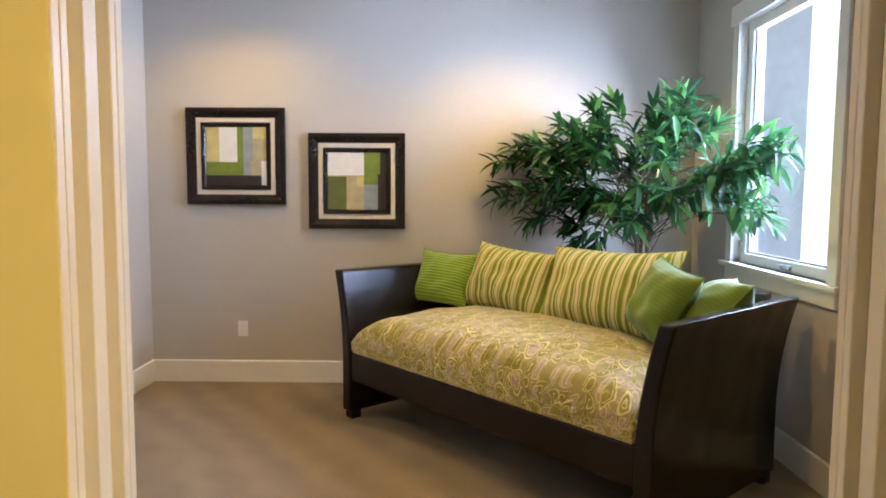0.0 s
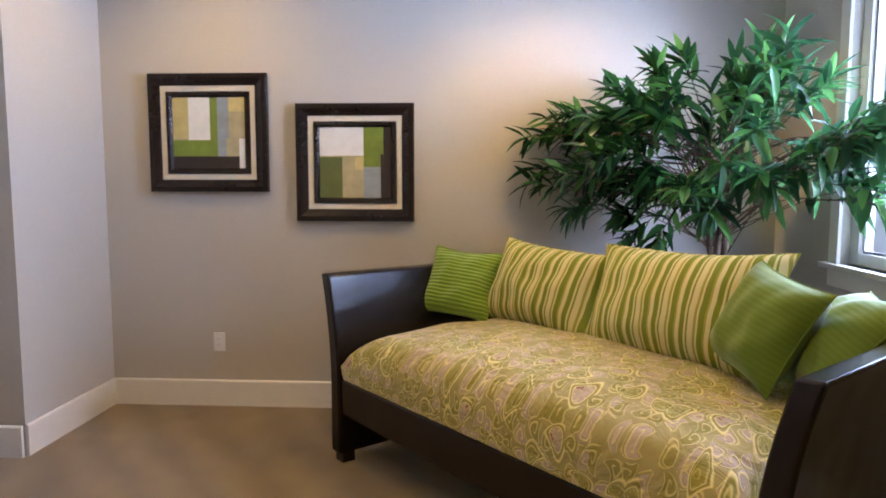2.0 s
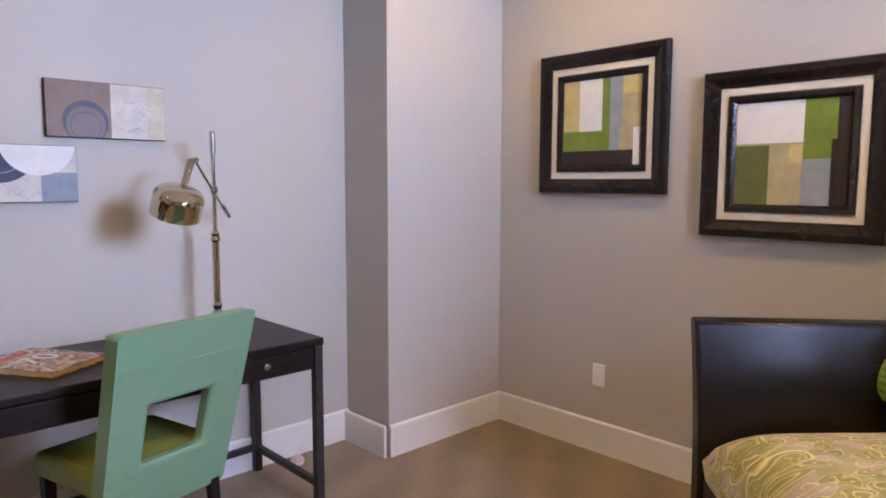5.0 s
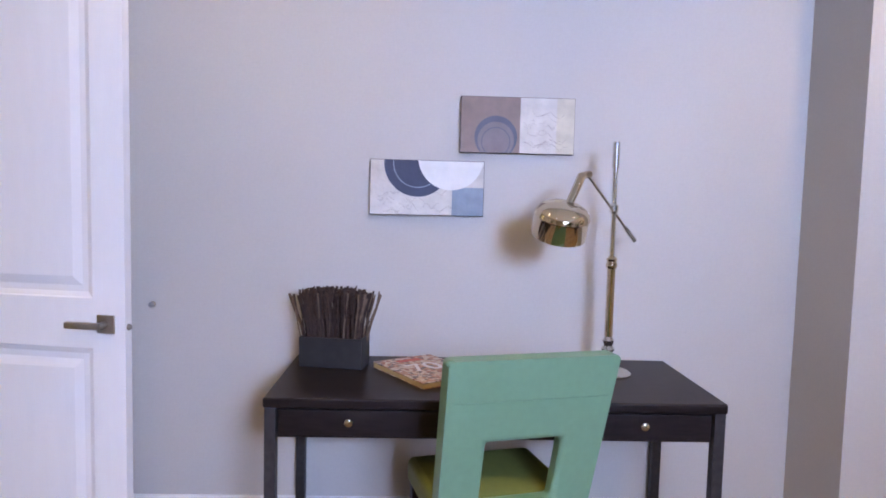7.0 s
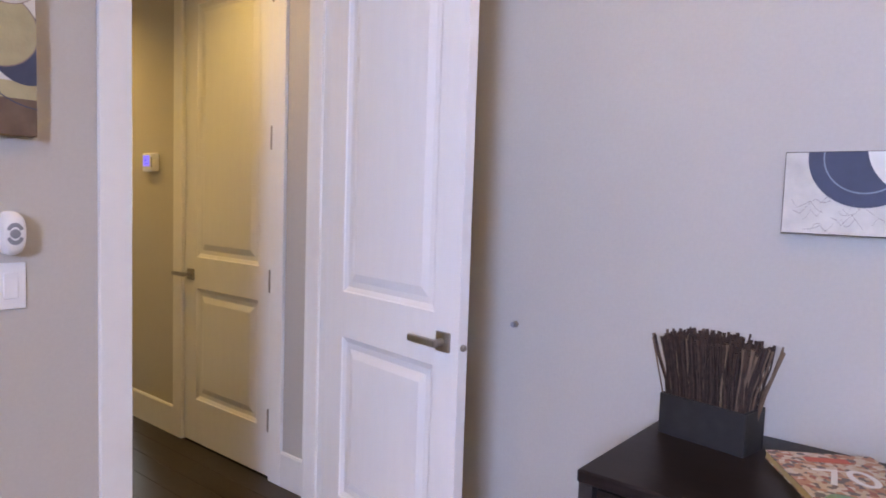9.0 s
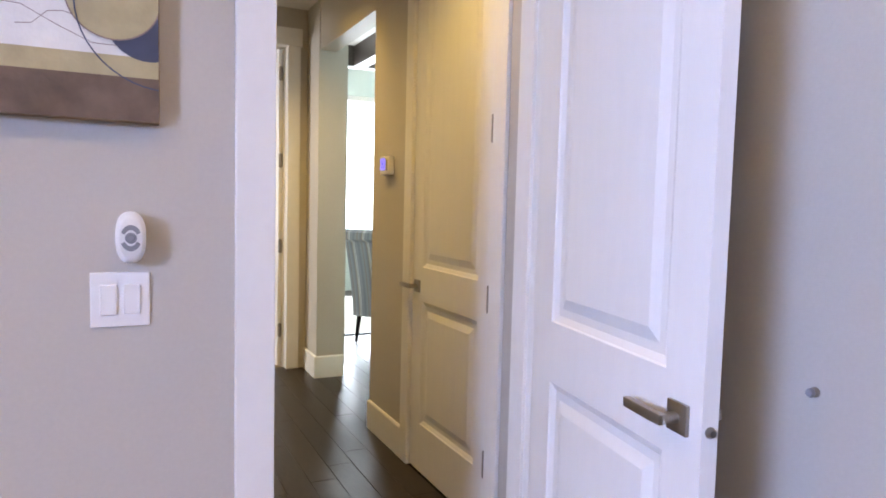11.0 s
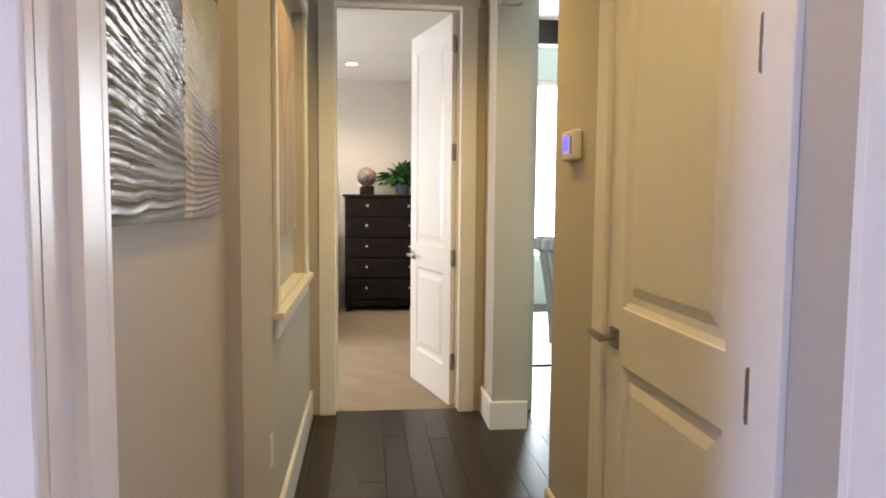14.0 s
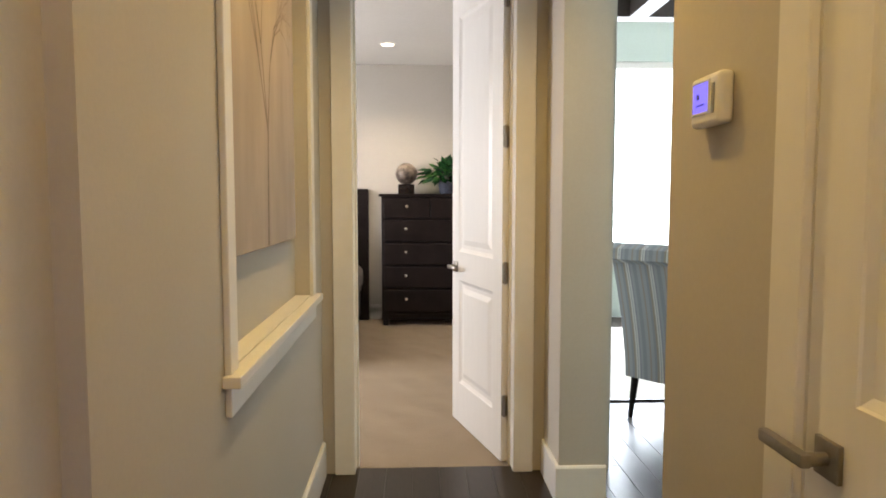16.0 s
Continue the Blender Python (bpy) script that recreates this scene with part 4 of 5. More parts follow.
def canvas(name, label, m, w, h, t, face, shapes, edge, group=""):
    """A stretched canvas hung on y = 0: face paint list, shapes of (kind, numbers, slot)."""
    ob = thing(name, label, "canvas picture", m, group)
    part("stretcher", box(-w / 2, w / 2, -t, 0, -h / 2, h / 2, 0.002), edge, ob, "dark wrapped edge")
    pic = part("painting", box(-w / 2 + 0.002, w / 2 - 0.002, -t - 0.001, -t, -h / 2 + 0.002, h / 2 - 0.002), face[0], ob)

    def held(x, z):
        return min(max(x, -w / 2 + 0.002), w / 2 - 0.002), min(max(z, -h / 2 + 0.002), h / 2 - 0.002)

    for k, (kind, nums, slot) in enumerate(shapes):
        y1 = -t - 0.001
        y0 = y1 - 0.0006 * (k + 1)
        if kind == "rect":
            a, b, c, d = nums
            (x0, z0), (x1, z1) = held((a - 0.5) * w, (c - 0.5) * h), held((b - 0.5) * w, (d - 0.5) * h)
            part("colour_block", box(x0, x1, y0, y1, z0, z1), face[slot], pic)
        elif kind == "scratch":
            seed, x0, x1, z0, z1, count, wide = nums
            rg_ = random.Random(seed)
            bm = bmesh.new()
            for _ in range(count):
                ax, az, ang, ln = rg_.uniform(x0, x1) * w, rg_.uniform(z0, z1) * h, rg_.uniform(-0.5, 0.5), rg_.uniform(0.2, 0.5) * h
                pts = [held(ax + f * ln * math.cos(ang), az + f * ln * math.sin(ang) + 0.012 * math.sin(9 * f + ax * 50)) for f in (0, 0.2, 0.4, 0.6, 0.8, 1.0)]
                for (px, pz), (qx, qz) in zip(pts, pts[1:]):
                    bm.faces.new([bm.verts.new(v) for v in ((px, y0, pz - wide), (qx, y0, qz - wide), (qx, y0, qz + wide), (px, y0, pz + wide))])
            tagged(part("scratching", bm, face[slot], pic), kind="stuff")
        else:
            cx, cz, r1, r0 = nums
            bm = bmesh.new()
            ring = [[held(cx * w + r * math.cos(2 * math.pi * q / 48), cz * h + r * math.sin(2 * math.pi * q / 48)) for q in range(49)] for r in (r1, r0)]
            for q in range(48):
                bm.faces.new([bm.verts.new((x, y0, z)) for x, z in (ring[0][q], ring[0][q + 1], ring[1][q + 1], ring[1][q])])
            part("disc", bm, face[slot], pic)
    return ob




def on_west(x, y, z):
    return pose(x, y, z, 0, 0, 90)


CP = [P_PALE, P_NAVY, P_WHITE, P_SKY, P_BROWN, P_TAN, paint("slate_paint", (0.10, 0.11, 0.14)), paint("mauve_grey_paint", (0.20, 0.17, 0.17)), paint("pale_straw_paint", (0.58, 0.53, 0.40))]
canvas("canvas_picture", "small canvas with a navy ring and a white disc", on_west(0, 1.703, 1.40), 0.44, 0.212, 0.028, CP,
       [("scratch", (4, -0.48, 0.1, -0.45, 0.1, 16, 0.0006), 4), ("rect", (0.72, 1, 0, 0.52), 3), ("ring", (-0.085, 0.44, 0.128, 0.0), 1), ("ring", (-0.085, 0.44, 0.094, 0.0905), 3), ("ring", (0.205, 0.56, 0.126, 0.0), 2)], P_DARK, "small canvases over the desk")
canvas("canvas_picture", "small canvas with a brown field and a grey-blue disc", on_west(0, 2.046, 1.647), 0.44, 0.215, 0.028, CP,
       [("rect", (0, 0.52, 0, 1), 4), ("rect", (0.84, 1, 0, 1), 8), ("scratch", (9, 0.05, 0.3, -0.4, 0.4, 14, 0.0005), 4), ("ring", (-0.19, -0.22, 0.082, 0.0), 6), ("ring", (-0.19, -0.27, 0.070, 0.0), 7), ("ring", (-0.19, -0.30, 0.056, 0.053), 6)], P_DARK, "small canvases over the desk")

# ---------------- office: desk ----------------
desk = thing("desk", "black-brown wooden writing desk with two drawers and slim legs", "desk", pose(0.30, 1.935, 0))
DW, DD, DZ = 1.45, 0.575, 0.738
# local x runs across the depth (front at +x), y along the desk
soften(part("desktop", box(-DD / 2, DD / 2, -DW / 2, DW / 2, DZ - 0.032, DZ), M_ESPRESSO, desk, "worn black-brown top"), 0.006, 3)
soften(part("apron", box(-DD / 2 + 0.03, DD / 2 - 0.03, -DW / 2 + 0.03, DW / 2 - 0.03, 0.605, DZ - 0.032), M_ESPRESSO, desk), 0.003)
for s in (-1, 1):
    dr = soften(part("drawer", box(DD / 2 - 0.03, DD / 2 - 0.014, s * 0.365 - 0.315, s * 0.365 + 0.315, 0.615, DZ - 0.04), M_ESPRESSO, desk), 0.003)
    for ky in ((s * 0.46,)):
        part("knob", lathe([(0.006, 0), (0.006, 0.014), (0.013, 0.018), (0.013, 0.026), (0.006, 0.030)], 16, m=pose(DD / 2 - 0.014, ky, 0.667, 0, 90, 0)), M_CHROME2, dr, "small round metal knob", smooth=True)
for sx in (-1, 1):
    for sy in (-1, 1):
        x, y = sx * (DD / 2 - 0.022), sy * (DW / 2 - 0.022)
        soften(part("leg", box(x - 0.018, x + 0.018, y - 0.018, y + 0.018, 0.0, DZ - 0.032), M_EDGEWORN, desk), 0.003)
for sy in (-1, 1):
    y = sy * (DW / 2 - 0.022)
    part("stretcher", box(-DD / 2 + 0.04, DD / 2 - 0.04, y - 0.013, y + 0.013, 0.10, 0.128, 0.002), M_EDGEWORN, desk)
part("stretcher", box(-DD / 2 + 0.01, -DD / 2 + 0.036, -DW / 2 + 0.04, DW / 2 - 0.04, 0.10, 0.128, 0.002), M_EDGEWORN, desk)

# ---------------- office: chair ----------------
ch = thing("desk_chair", "mint green leather chair with a square hole in its back", "chair", pose(0.858, 2.008, 0, 0, 0, 14))
# local -x faces the desk
W2, HZ0, HZ1 = 0.248, 0.485, 0.69
bkm = bmesh.new()
cols, rows_ = [-W2, -0.118, 0.118, W2], [0.30, HZ0, HZ1, 0.94]
for i in range(3):
    for j in range(3):
        if (i, j) == (1, 1):
            continue
        for xx, fl in ((0.0, 0), (-0.062, 1)):
            q = [bkm.verts.new(v) for v in ((xx, cols[i], rows_[j]), (xx, cols[i + 1], rows_[j]), (xx, cols[i + 1], rows_[j + 1]), (xx, cols[i], rows_[j + 1]))]
            bkm.faces.new(q[::-1] if fl else q)
for a, b in (((-W2, 0.30), (W2, 0.30)), ((W2, 0.30), (W2, 0.94)), ((W2, 0.94), (-W2, 0.94)), ((-W2, 0.94), (-W2, 0.30)),
             ((-0.118, HZ1), (0.118, HZ1)), ((0.118, HZ1), (0.118, HZ0)), ((0.118, HZ0), (-0.118, HZ0)), ((-0.118, HZ0), (-0.118, HZ1))):
    bkm.faces.new([bkm.verts.new(v) for v in ((0, *a), (0, *b), (-0.062, *b), (-0.062, *a))])
bmesh.ops.remove_doubles(bkm, verts=bkm.verts[:], dist=1e-5)
bmesh.ops.recalc_face_normals(bkm, faces=bkm.faces[:])
for v in bkm.verts:                       # the back leans away from the desk and narrows downwards
    v.co.x += 0.28 * (v.co.z - 0.94)
    v.co.y *= 0.93 + 0.07 * (v.co.z - 0.3) / 0.6
soften(part("backrest", bkm, M_CHAIR, ch, smooth=True), 0.016, 3)
part("seam", add_box(bmesh.new(), -0.0385, -0.031, -0.232, 0.232, 0.815, 0.818), M_CHAIR, ch)
soften(part("seat", box(-0.57, -0.185, -0.225, 0.225, 0.385, 0.475), M_SEAT, ch, "olive green padded seat", smooth=True), 0.025, 4)
for x, y in ((-0.54, -0.195), (-0.54, 0.195), (-0.20, -0.195), (-0.20, 0.195)):
    lg = bmesh.new()
    add_box(lg, x - 0.02, x + 0.02, y - 0.02, y + 0.02, 0.0, 0.39)
    for v in lg.verts:
        if v.co.z < 0.1:
            v.co.x = x + (v.co.x - x) * 0.65 + (0.04 if x > -0.3 else 0)
            v.co.y = y + (v.co.y - y) * 0.65
    soften(part("leg", lg, M_ESPRESSO, ch, "dark tapered wooden leg"), 0.003)

# ---------------- on the desk ----------------
lamp = thing("desk_lamp", "polished metal desk lamp with a drum shade on a swing arm", "desk lamp", pose(0.235, 2.372, DZ))
part("base", lathe([(0.085, 0), (0.085, 0.008), (0.075, 0.016), (0.030, 0.022), (0.022, 0.034), (0.030, 0.050), (0.020, 0.068), (0.016, 0.08), (0.025, 0.094), (0.016, 0.106), (0.021, 0.125), (0.013, 0.14)], 28), M_CHROME2, lamp, smooth=True)
part("lower_pole", lathe([(0.0145, 0.14), (0.0145, 0.385), (0.019, 0.39), (0.021, 0.40), (0.016, 0.412), (0.020, 0.42), (0.009, 0.432)], 22), M_CHROME, lamp, smooth=True)
part("upper_pole", lathe([(0.0085, 0.43), (0.0085, 0.745), (0.0125, 0.747), (0.0125, 0.835), (0.009, 0.838)], 18), M_CHROME2, lamp, smooth=True)
part("collar", lathe([(0.012, 0.585), (0.016, 0.59), (0.016, 0.612), (0.012, 0.617)], 18), M_CHROME2, lamp, smooth=True)
part("arm", tube([(0.135, -0.135, 0.715), (0.010, -0.010, 0.60), (-0.105, 0.110, 0.487)], [0.0055, 0.0055, 0.0055], 10), M_CHROME2, lamp, smooth=True)
part("counterweight", tube([(-0.060, 0.063, 0.531), (-0.108, 0.113, 0.484)], [0.010, 0.010], 12), M_CHROME2, lamp, smooth=True)
part("knuckle", tube([(0.125, -0.125, 0.716), (0.155, -0.158, 0.708), (0.196, -0.206, 0.612)], [0.013, 0.015, 0.013], 12), M_CHROME, lamp, smooth=True)
part("shade", lathe([(0.001, 0.040), (0.030, 0.0385), (0.056, 0.033), (0.076, 0.023), (0.087, 0.011), (0.0905, 0.002), (0.0925, -0.003), (0.090, -0.008), (0.091, -0.074), (0.088, -0.076), (0.086, -0.006), (0.070, 0.020), (0.001, 0.034)], 48, m=pose(0.207, -0.228, 0.580, -5, 22, 0)), M_CHROME, lamp, "mirror-polished drum shade", smooth=True)
part("bulb", lathe([(0.012, 0.03), (0.028, 0.0), (0.030, -0.02), (0.015, -0.045), (0.001, -0.048)], 18, m=pose(0.209, -0.231, 0.570, -12, 12, 0)), M_PLASTIC, lamp, smooth=True)

bx = thing("twig_box", "slate grey wooden box packed with dark dried twigs", "decoration", pose(0.165, 1.375, DZ, 0, 0, 80))
for nm, a in (("side", (-0.118, 0.118, -0.055, -0.046, 0, 0.110)), ("side", (-0.118, 0.118, 0.046, 0.055, 0, 0.110)), ("end", (-0.118, -0.109, -0.046, 0.046, 0, 0.110)), ("end", (0.109, 0.118, -0.046, 0.046, 0, 0.110)), ("bottom", (-0.109, 0.109, -0.046, 0.046, 0, 0.01))):
    soften(part(nm, box(*a), M_SLATE, bx), 0.002)
rng = random.Random(5)
for k in range(300):
    u, v = rng.uniform(-1, 1), rng.uniform(-1, 1)
    stray = k % 14 == 0
    if stray:
        u = math.copysign(rng.uniform(0.75, 1.0), u)
    x, y = u * 0.100, v * 0.037
    hgt = 0.262 + 0.018 * (1 - u * u) + rng.uniform(-0.016, 0.012)
    flare = 0.055 if stray else 0.030
    fx, fy = x + u * flare + rng.uniform(-0.016, 0.016), y + v * 0.035 + rng.uniform(-0.012, 0.012)
    r = rng.uniform(0.0018, 0.0036)
    part("twig", tube([(x, y, 0.012), ((x * 0.6 + fx * 0.4) + rng.uniform(-0.008, 0.008), (y + fy) / 2, hgt * 0.55), ((x * 0.25 + fx * 0.75) + rng.uniform(-0.006, 0.006), fy * 0.9, hgt * 0.8), (fx, fy, hgt)], [r * 1.3, r, r * 1.1, r * 1.5], 5), M_TWIGPALE if stray or rng.random() < 0.05 else M_TWIG, bx)

# unidentified small pink object, built as a plain rounded lump
tk = thing("small_pink_object", "small pale pink rounded object on the carpet by the baseboard", "trinket", pose(0.125, 2.80, 0))
part("body", lathe([(0.014, 0), (0.026, 0.004), (0.033, 0.020), (0.030, 0.038), (0.018, 0.050), (0.001, 0.053)], 20), mat("pale_pink_glaze", (0.62, 0.42, 0.38), 0.3, var=0.1), tk, smooth=True)
part("rim", lathe([(0.0335, 0.018), (0.036, 0.021), (0.0335, 0.025)], 20), M_CREAM, tk, "pale raised rim", smooth=True)

bookm = pose(0.265, 1.715, DZ, 0, 0, 33)
bk1 = thing("magazine", "thick magazine with a busy red-brown cover and a big white 70", "magazine", bookm)
part("pages", box(-0.165, 0.163, -0.122, 0.122, 0.002, 0.018), M_PAPER, bk1, "yellowed page edges")
M_COVER = collage_mat()
part("cover", box(-0.167, 0.167, -0.124, 0.124, 0.018, 0.0205), M_COVER, bk1)
part("back_cover", box(-0.167, 0.167, -0.124, 0.124, 0.0, 0.002), M_COVER, bk1)


def lettering(text, size, m, material, parent, name="lettering"):
    c = bpy.data.curves.new(name, "FONT")
    c.body, c.size, c.extrude, c.align_x, c.align_y = text, size, 0.0004, "CENTER", "CENTER"
    tmp = bpy.data.objects.new(name, c)
    scene.collection.objects.link(tmp)
    me = bpy.data.meshes.new_from_object(tmp.evaluated_get(bpy.context.evaluated_depsgraph_get()))
    bpy.data.objects.remove(tmp)
    me.materials.append(material)
    ob = new(name, me)
    ob.parent, ob.matrix_basis = parent, m
    return ob


lettering("70", 0.135, pose(-0.01, 0.0, 0.0212, 0, 0, 90), M_PLASTIC, bk1)
part("title_bar", box(-0.135, -0.105, -0.05, 0.05, 0.0206, 0.0212), mat("red_ink", (0.5, 0.07, 0.03), 0.4), bk1, "red title bar")

# ---------------- office: indoor tree ----------------
tree = thing("indoor_tree", "tall artificial ficus tree with long glossy green leaves", "plant", pose(3.80, 3.45, 0))
part("pot", lathe([(0.12, 0), (0.155, 0.02), (0.175, 0.26), (0.178, 0.30), (0.165, 0.30), (0.16, 0.27), (0.001, 0.265)], 24), M_POT, tree, "dark woven basket pot", smooth=True)
rng = random.Random(11)
trunk = bmesh.new()
for k in range(3):
    a = 2.1 * k
    tube([(0.03 * math.cos(a), 0.03 * math.sin(a), 0.26), (0.035 * math.cos(a + 1), 0.035 * math.sin(a + 1), 0.6), (0.03 * math.cos(a + 2), 0.03 * math.sin(a + 2), 0.95), (0.06 * math.cos(a + 2.5), 0.06 * math.sin(a + 2.5), 1.25), (0.05 * math.cos(a + 3), 0.05 * math.sin(a + 3), 1.52)], [0.022, 0.020, 0.018, 0.014, 0.006], 8, trunk)
part("trunk", trunk, M_BARK, tree, smooth=True)
UX, VX = Vector((math.cos(U), math.sin(U), 0)), Vector((-math.sin(U), math.cos(U), 0))
CEN = Vector((-0.14, -0.18, 1.51))
tips = []
for k in range(118):
    p = Vector((rng.gauss(0, 1), rng.gauss(0, 1), rng.gauss(0, 1))).normalized() * rng.uniform(0.45, 1.0)
    q = CEN + UX * (p.x * 1.16) + VX * (p.y * 0.46) + Vector((0, 0, p.z * 0.50 + 0.04 * (1 - p.x * p.x)))
    q.x, q.y = min(q.x, WX - 3.80 - 0.10), min(q.y, PY - 3.45 - 0.10)
    s = Vector((0.05 * math.cos(k), 0.05 * math.sin(k), 1.02 + 0.50 * rng.random()))
    midp = s.lerp(q, 0.5) + Vector((0, 0, 0.04 + 0.05 * rng.random()))
    part("limb", tube([s, midp, q], [0.0035, 0.0026, 0.0016], 5), M_BARK, tree, smooth=True)
    tips.append((midp, q))


def leaf_bm(bm, m, ln, wd, curl):
    """One long pointed leaf, folded along its rib."""
    prof = ((0, 0.05), (0.12, 0.55), (0.35, 1.0), (0.65, 0.85), (0.88, 0.40), (1.0, 0.02))
    rows2 = []
    for f, w in prof:
        y, z = f * ln, -curl * ln * f * f
        rows2.append([bm.verts.new(m @ Vector(v)) for v in ((-w * wd / 2, y, z + 0.18 * w * wd), (0, y, z), (w * wd / 2, y, z + 0.18 * w * wd))])
    for r0, r1 in zip(rows2, rows2[1:]):
        for k in (0, 1):
            bm.faces.new((r0[k], r0[k + 1], r1[k + 1], r1[k]))


LEAFS = []
for ln, wd, cu in ((0.155, 0.039, 0.25), (0.178, 0.043, 0.4), (0.130, 0.036, 0.15), (0.165, 0.044, 0.55)):
    b0 = bmesh.new()
    leaf_bm(b0, Matrix.Identity(4), ln, wd, cu)
    me = bpy.data.meshes.new("leaf")
    b0.to_mesh(me)
    b0.free()
    me.materials.append(M_LEAF)
    for pl in me.polygons:
        pl.use_smooth = True
    LEAFS.append(me)
crown = bmesh.new()
count = 0
for midp, q in tips:
    d = (q - midp).normalized()
    side = d.cross(Vector((0, 0, 1))).normalized()
    for j in range(17):
        f = 0.20 + 0.80 * (j / 16) ** 0.5
        base = midp.lerp(q, f)
        ang = 2.4 * j
        out = (d * rng.uniform(0.4, 1.0) + side * math.cos(ang) * 0.8 + Vector((0, 0, 1)) * (math.sin(ang) * 0.55 + rng.uniform(-0.35, 0.35))).normalized()
        tip = base + out * 0.15
        if tip.x > WX - 3.80 - 0.02 or tip.y > PY - 3.45 - 0.02:
            continue
        right = out.cross(Vector((rng.uniform(-0.5, 0.5), rng.uniform(-0.5, 0.5), 1))).normalized()
        up = right.cross(out)
        m = Matrix((right, out, up)).transposed().to_4x4()
        m.translation = base
        if count < 300 and j % 2 == 0 and VX.dot(base) < 0.05:
            ob = new("leaf", LEAFS[(count * 7) % 4])
            ob.parent, ob.matrix_basis = tree, m
            count += 1
        else:
            leaf_bm(crown, m, rng.uniform(0.11, 0.18), rng.uniform(0.031, 0.046), rng.uniform(0.05, 0.6))
tagged(part("foliage", crown, M_LEAF, tree, smooth=True), kind="stuff")

# ---------------- office: things on the south and east walls ----------------
canvas("canvas_picture", "large brown and ivory abstract canvas with discs", pose(1.634, 0, 1.825, 0, 0, 180), 0.66, 0.70, 0.035, [P_WHITE, P_BROWN, P_NAVY, P_TAN, P_PALE, P_SKY, paint("umber_band_paint", (0.13, 0.085, 0.055), 0.35)],
       [("rect", (0, 0.42, 0.42, 1), 3), ("scratch", (6, -0.45, 0.35, -0.25, 0.4, 26, 0.0008), 1), ("rect", (0, 1, 0, 0.14), 6), ("rect", (0, 1, 0.13, 0.19), 3), ("ring", (0.47, -0.20, 0.085, 0.0), 2), ("ring", (0.37, -0.14, 0.088, 0.0), 3), ("ring", (0.37, -0.14, 0.090, 0.087), 1), ("ring", (0.40, 0.06, 0.075, 0.0), 4), ("ring", (0.40, 0.06, 0.077, 0.075), 1), ("ring", (0.52, -0.16, 0.172, 0.169), 2)], paint("raw_wood_edge", (0.20, 0.13, 0.06)))
sw = thing("light_switch", "white double rocker light switch plate", "light switch", pose(1.383, 0, 1.097, 0, 0, 180))
part("plate", box(-0.058, 0.058, -0.006, 0, -0.059, 0.059, 0.002), M_PLASTIC, sw)
for x in (-0.023, 0.023):
    part("rocker", box(x - 0.0165, x + 0.0165, -0.011, -0.006, -0.033, 0.033, 0.002), M_PLASTIC, sw)
al = thing("wall_sensor", "white oval sensor unit with a round grey lens", "sensor", pose(1.362, 0, 1.232, 0, 0, 180))
body = bmesh.new()
rg = []
for sc, y in ((1.0, 0.0), (1.0, -0.026), (0.94, -0.040), (0.80, -0.048), (0.74, -0.050)):
    ring = []
    for k in range(32):
        a = 2 * math.pi * k / 32
        ring.append(body.verts.new((0.030 * sc * math.copysign(abs(math.cos(a)) ** 0.8, math.cos(a)), y, 0.055 * sc * math.copysign(abs(math.sin(a)) ** 0.8, math.sin(a)))))
    rg.append(ring)
for r0, r1 in zip(rg, rg[1:]):
    for k in range(32):
        body.faces.new((r0[k], r0[(k + 1) % 32], r1[(k + 1) % 32], r1[k]))
body.faces.new(rg[-1])
bmesh.ops.recalc_face_normals(body, faces=body.faces[:])
part("body", body, M_PLASTIC, al, smooth=True)
for a0 in (25, 205):
    vent = bmesh.new()
    arc = [radians(a0 + 130 * k / 12) for k in range(13)]
    for p, q in zip(arc, arc[1:]):
        vent.faces.new([vent.verts.new((r * math.cos(a), -0.0512, 1.35 * r * math.sin(a))) for r, a in ((0.0125, p), (0.0205, p), (0.0205, q), (0.0125, q))])
    part("vent", vent, M_GREYPLASTIC, al, "grey crescent grille")
part("lens", lathe([(0.0115, 0.049), (0.0115, 0.053), (0.0095, 0.0535), (0.0085, 0.052), (0.006, 0.0545), (0.001, 0.055)], 24, m=pose(0, 0, 0.0, 90, 0, 0)), M_GREYPLASTIC, al, "round grey lens", smooth=True)

# ---------------- hall ----------------
th = thing("thermostat", "white wall thermostat with a lit blue screen", "thermostat", on_west(HW, -1.765, 1.508))
soften(part("case", box(-0.068, 0.068, -0.032, 0, -0.052, 0.052), M_PLASTIC, th, smooth=True), 0.010, 3)
part("screen", box(-0.050, 0.022, -0.0335, -0.032, -0.022, 0.036), M_LCD, th, "glowing blue screen")
part("buttons", box(0.036, 0.048, -0.0345, -0.032, -0.03, 0.03, 0.001), M_GREYPLASTIC, th)
part("screen_text", add_box(add_box(bmesh.new(), -0.034, -0.020, -0.0339, -0.0335, 0.004, 0.016), -0.034, 0.004, -0.0339, -0.0335, -0.010, -0.006), mat("lcd_bars", (0.10, 0.10, 0.50), 0.4), th)
part("bezel", ring_bars(bmesh.new(), 0.084, 0.070, [(0, 0.031), (0.002, 0.035), (0.005, 0.035), (0.006, 0.031)]), M_PLASTIC, th, m=pose(-0.014, 0, 0.007))

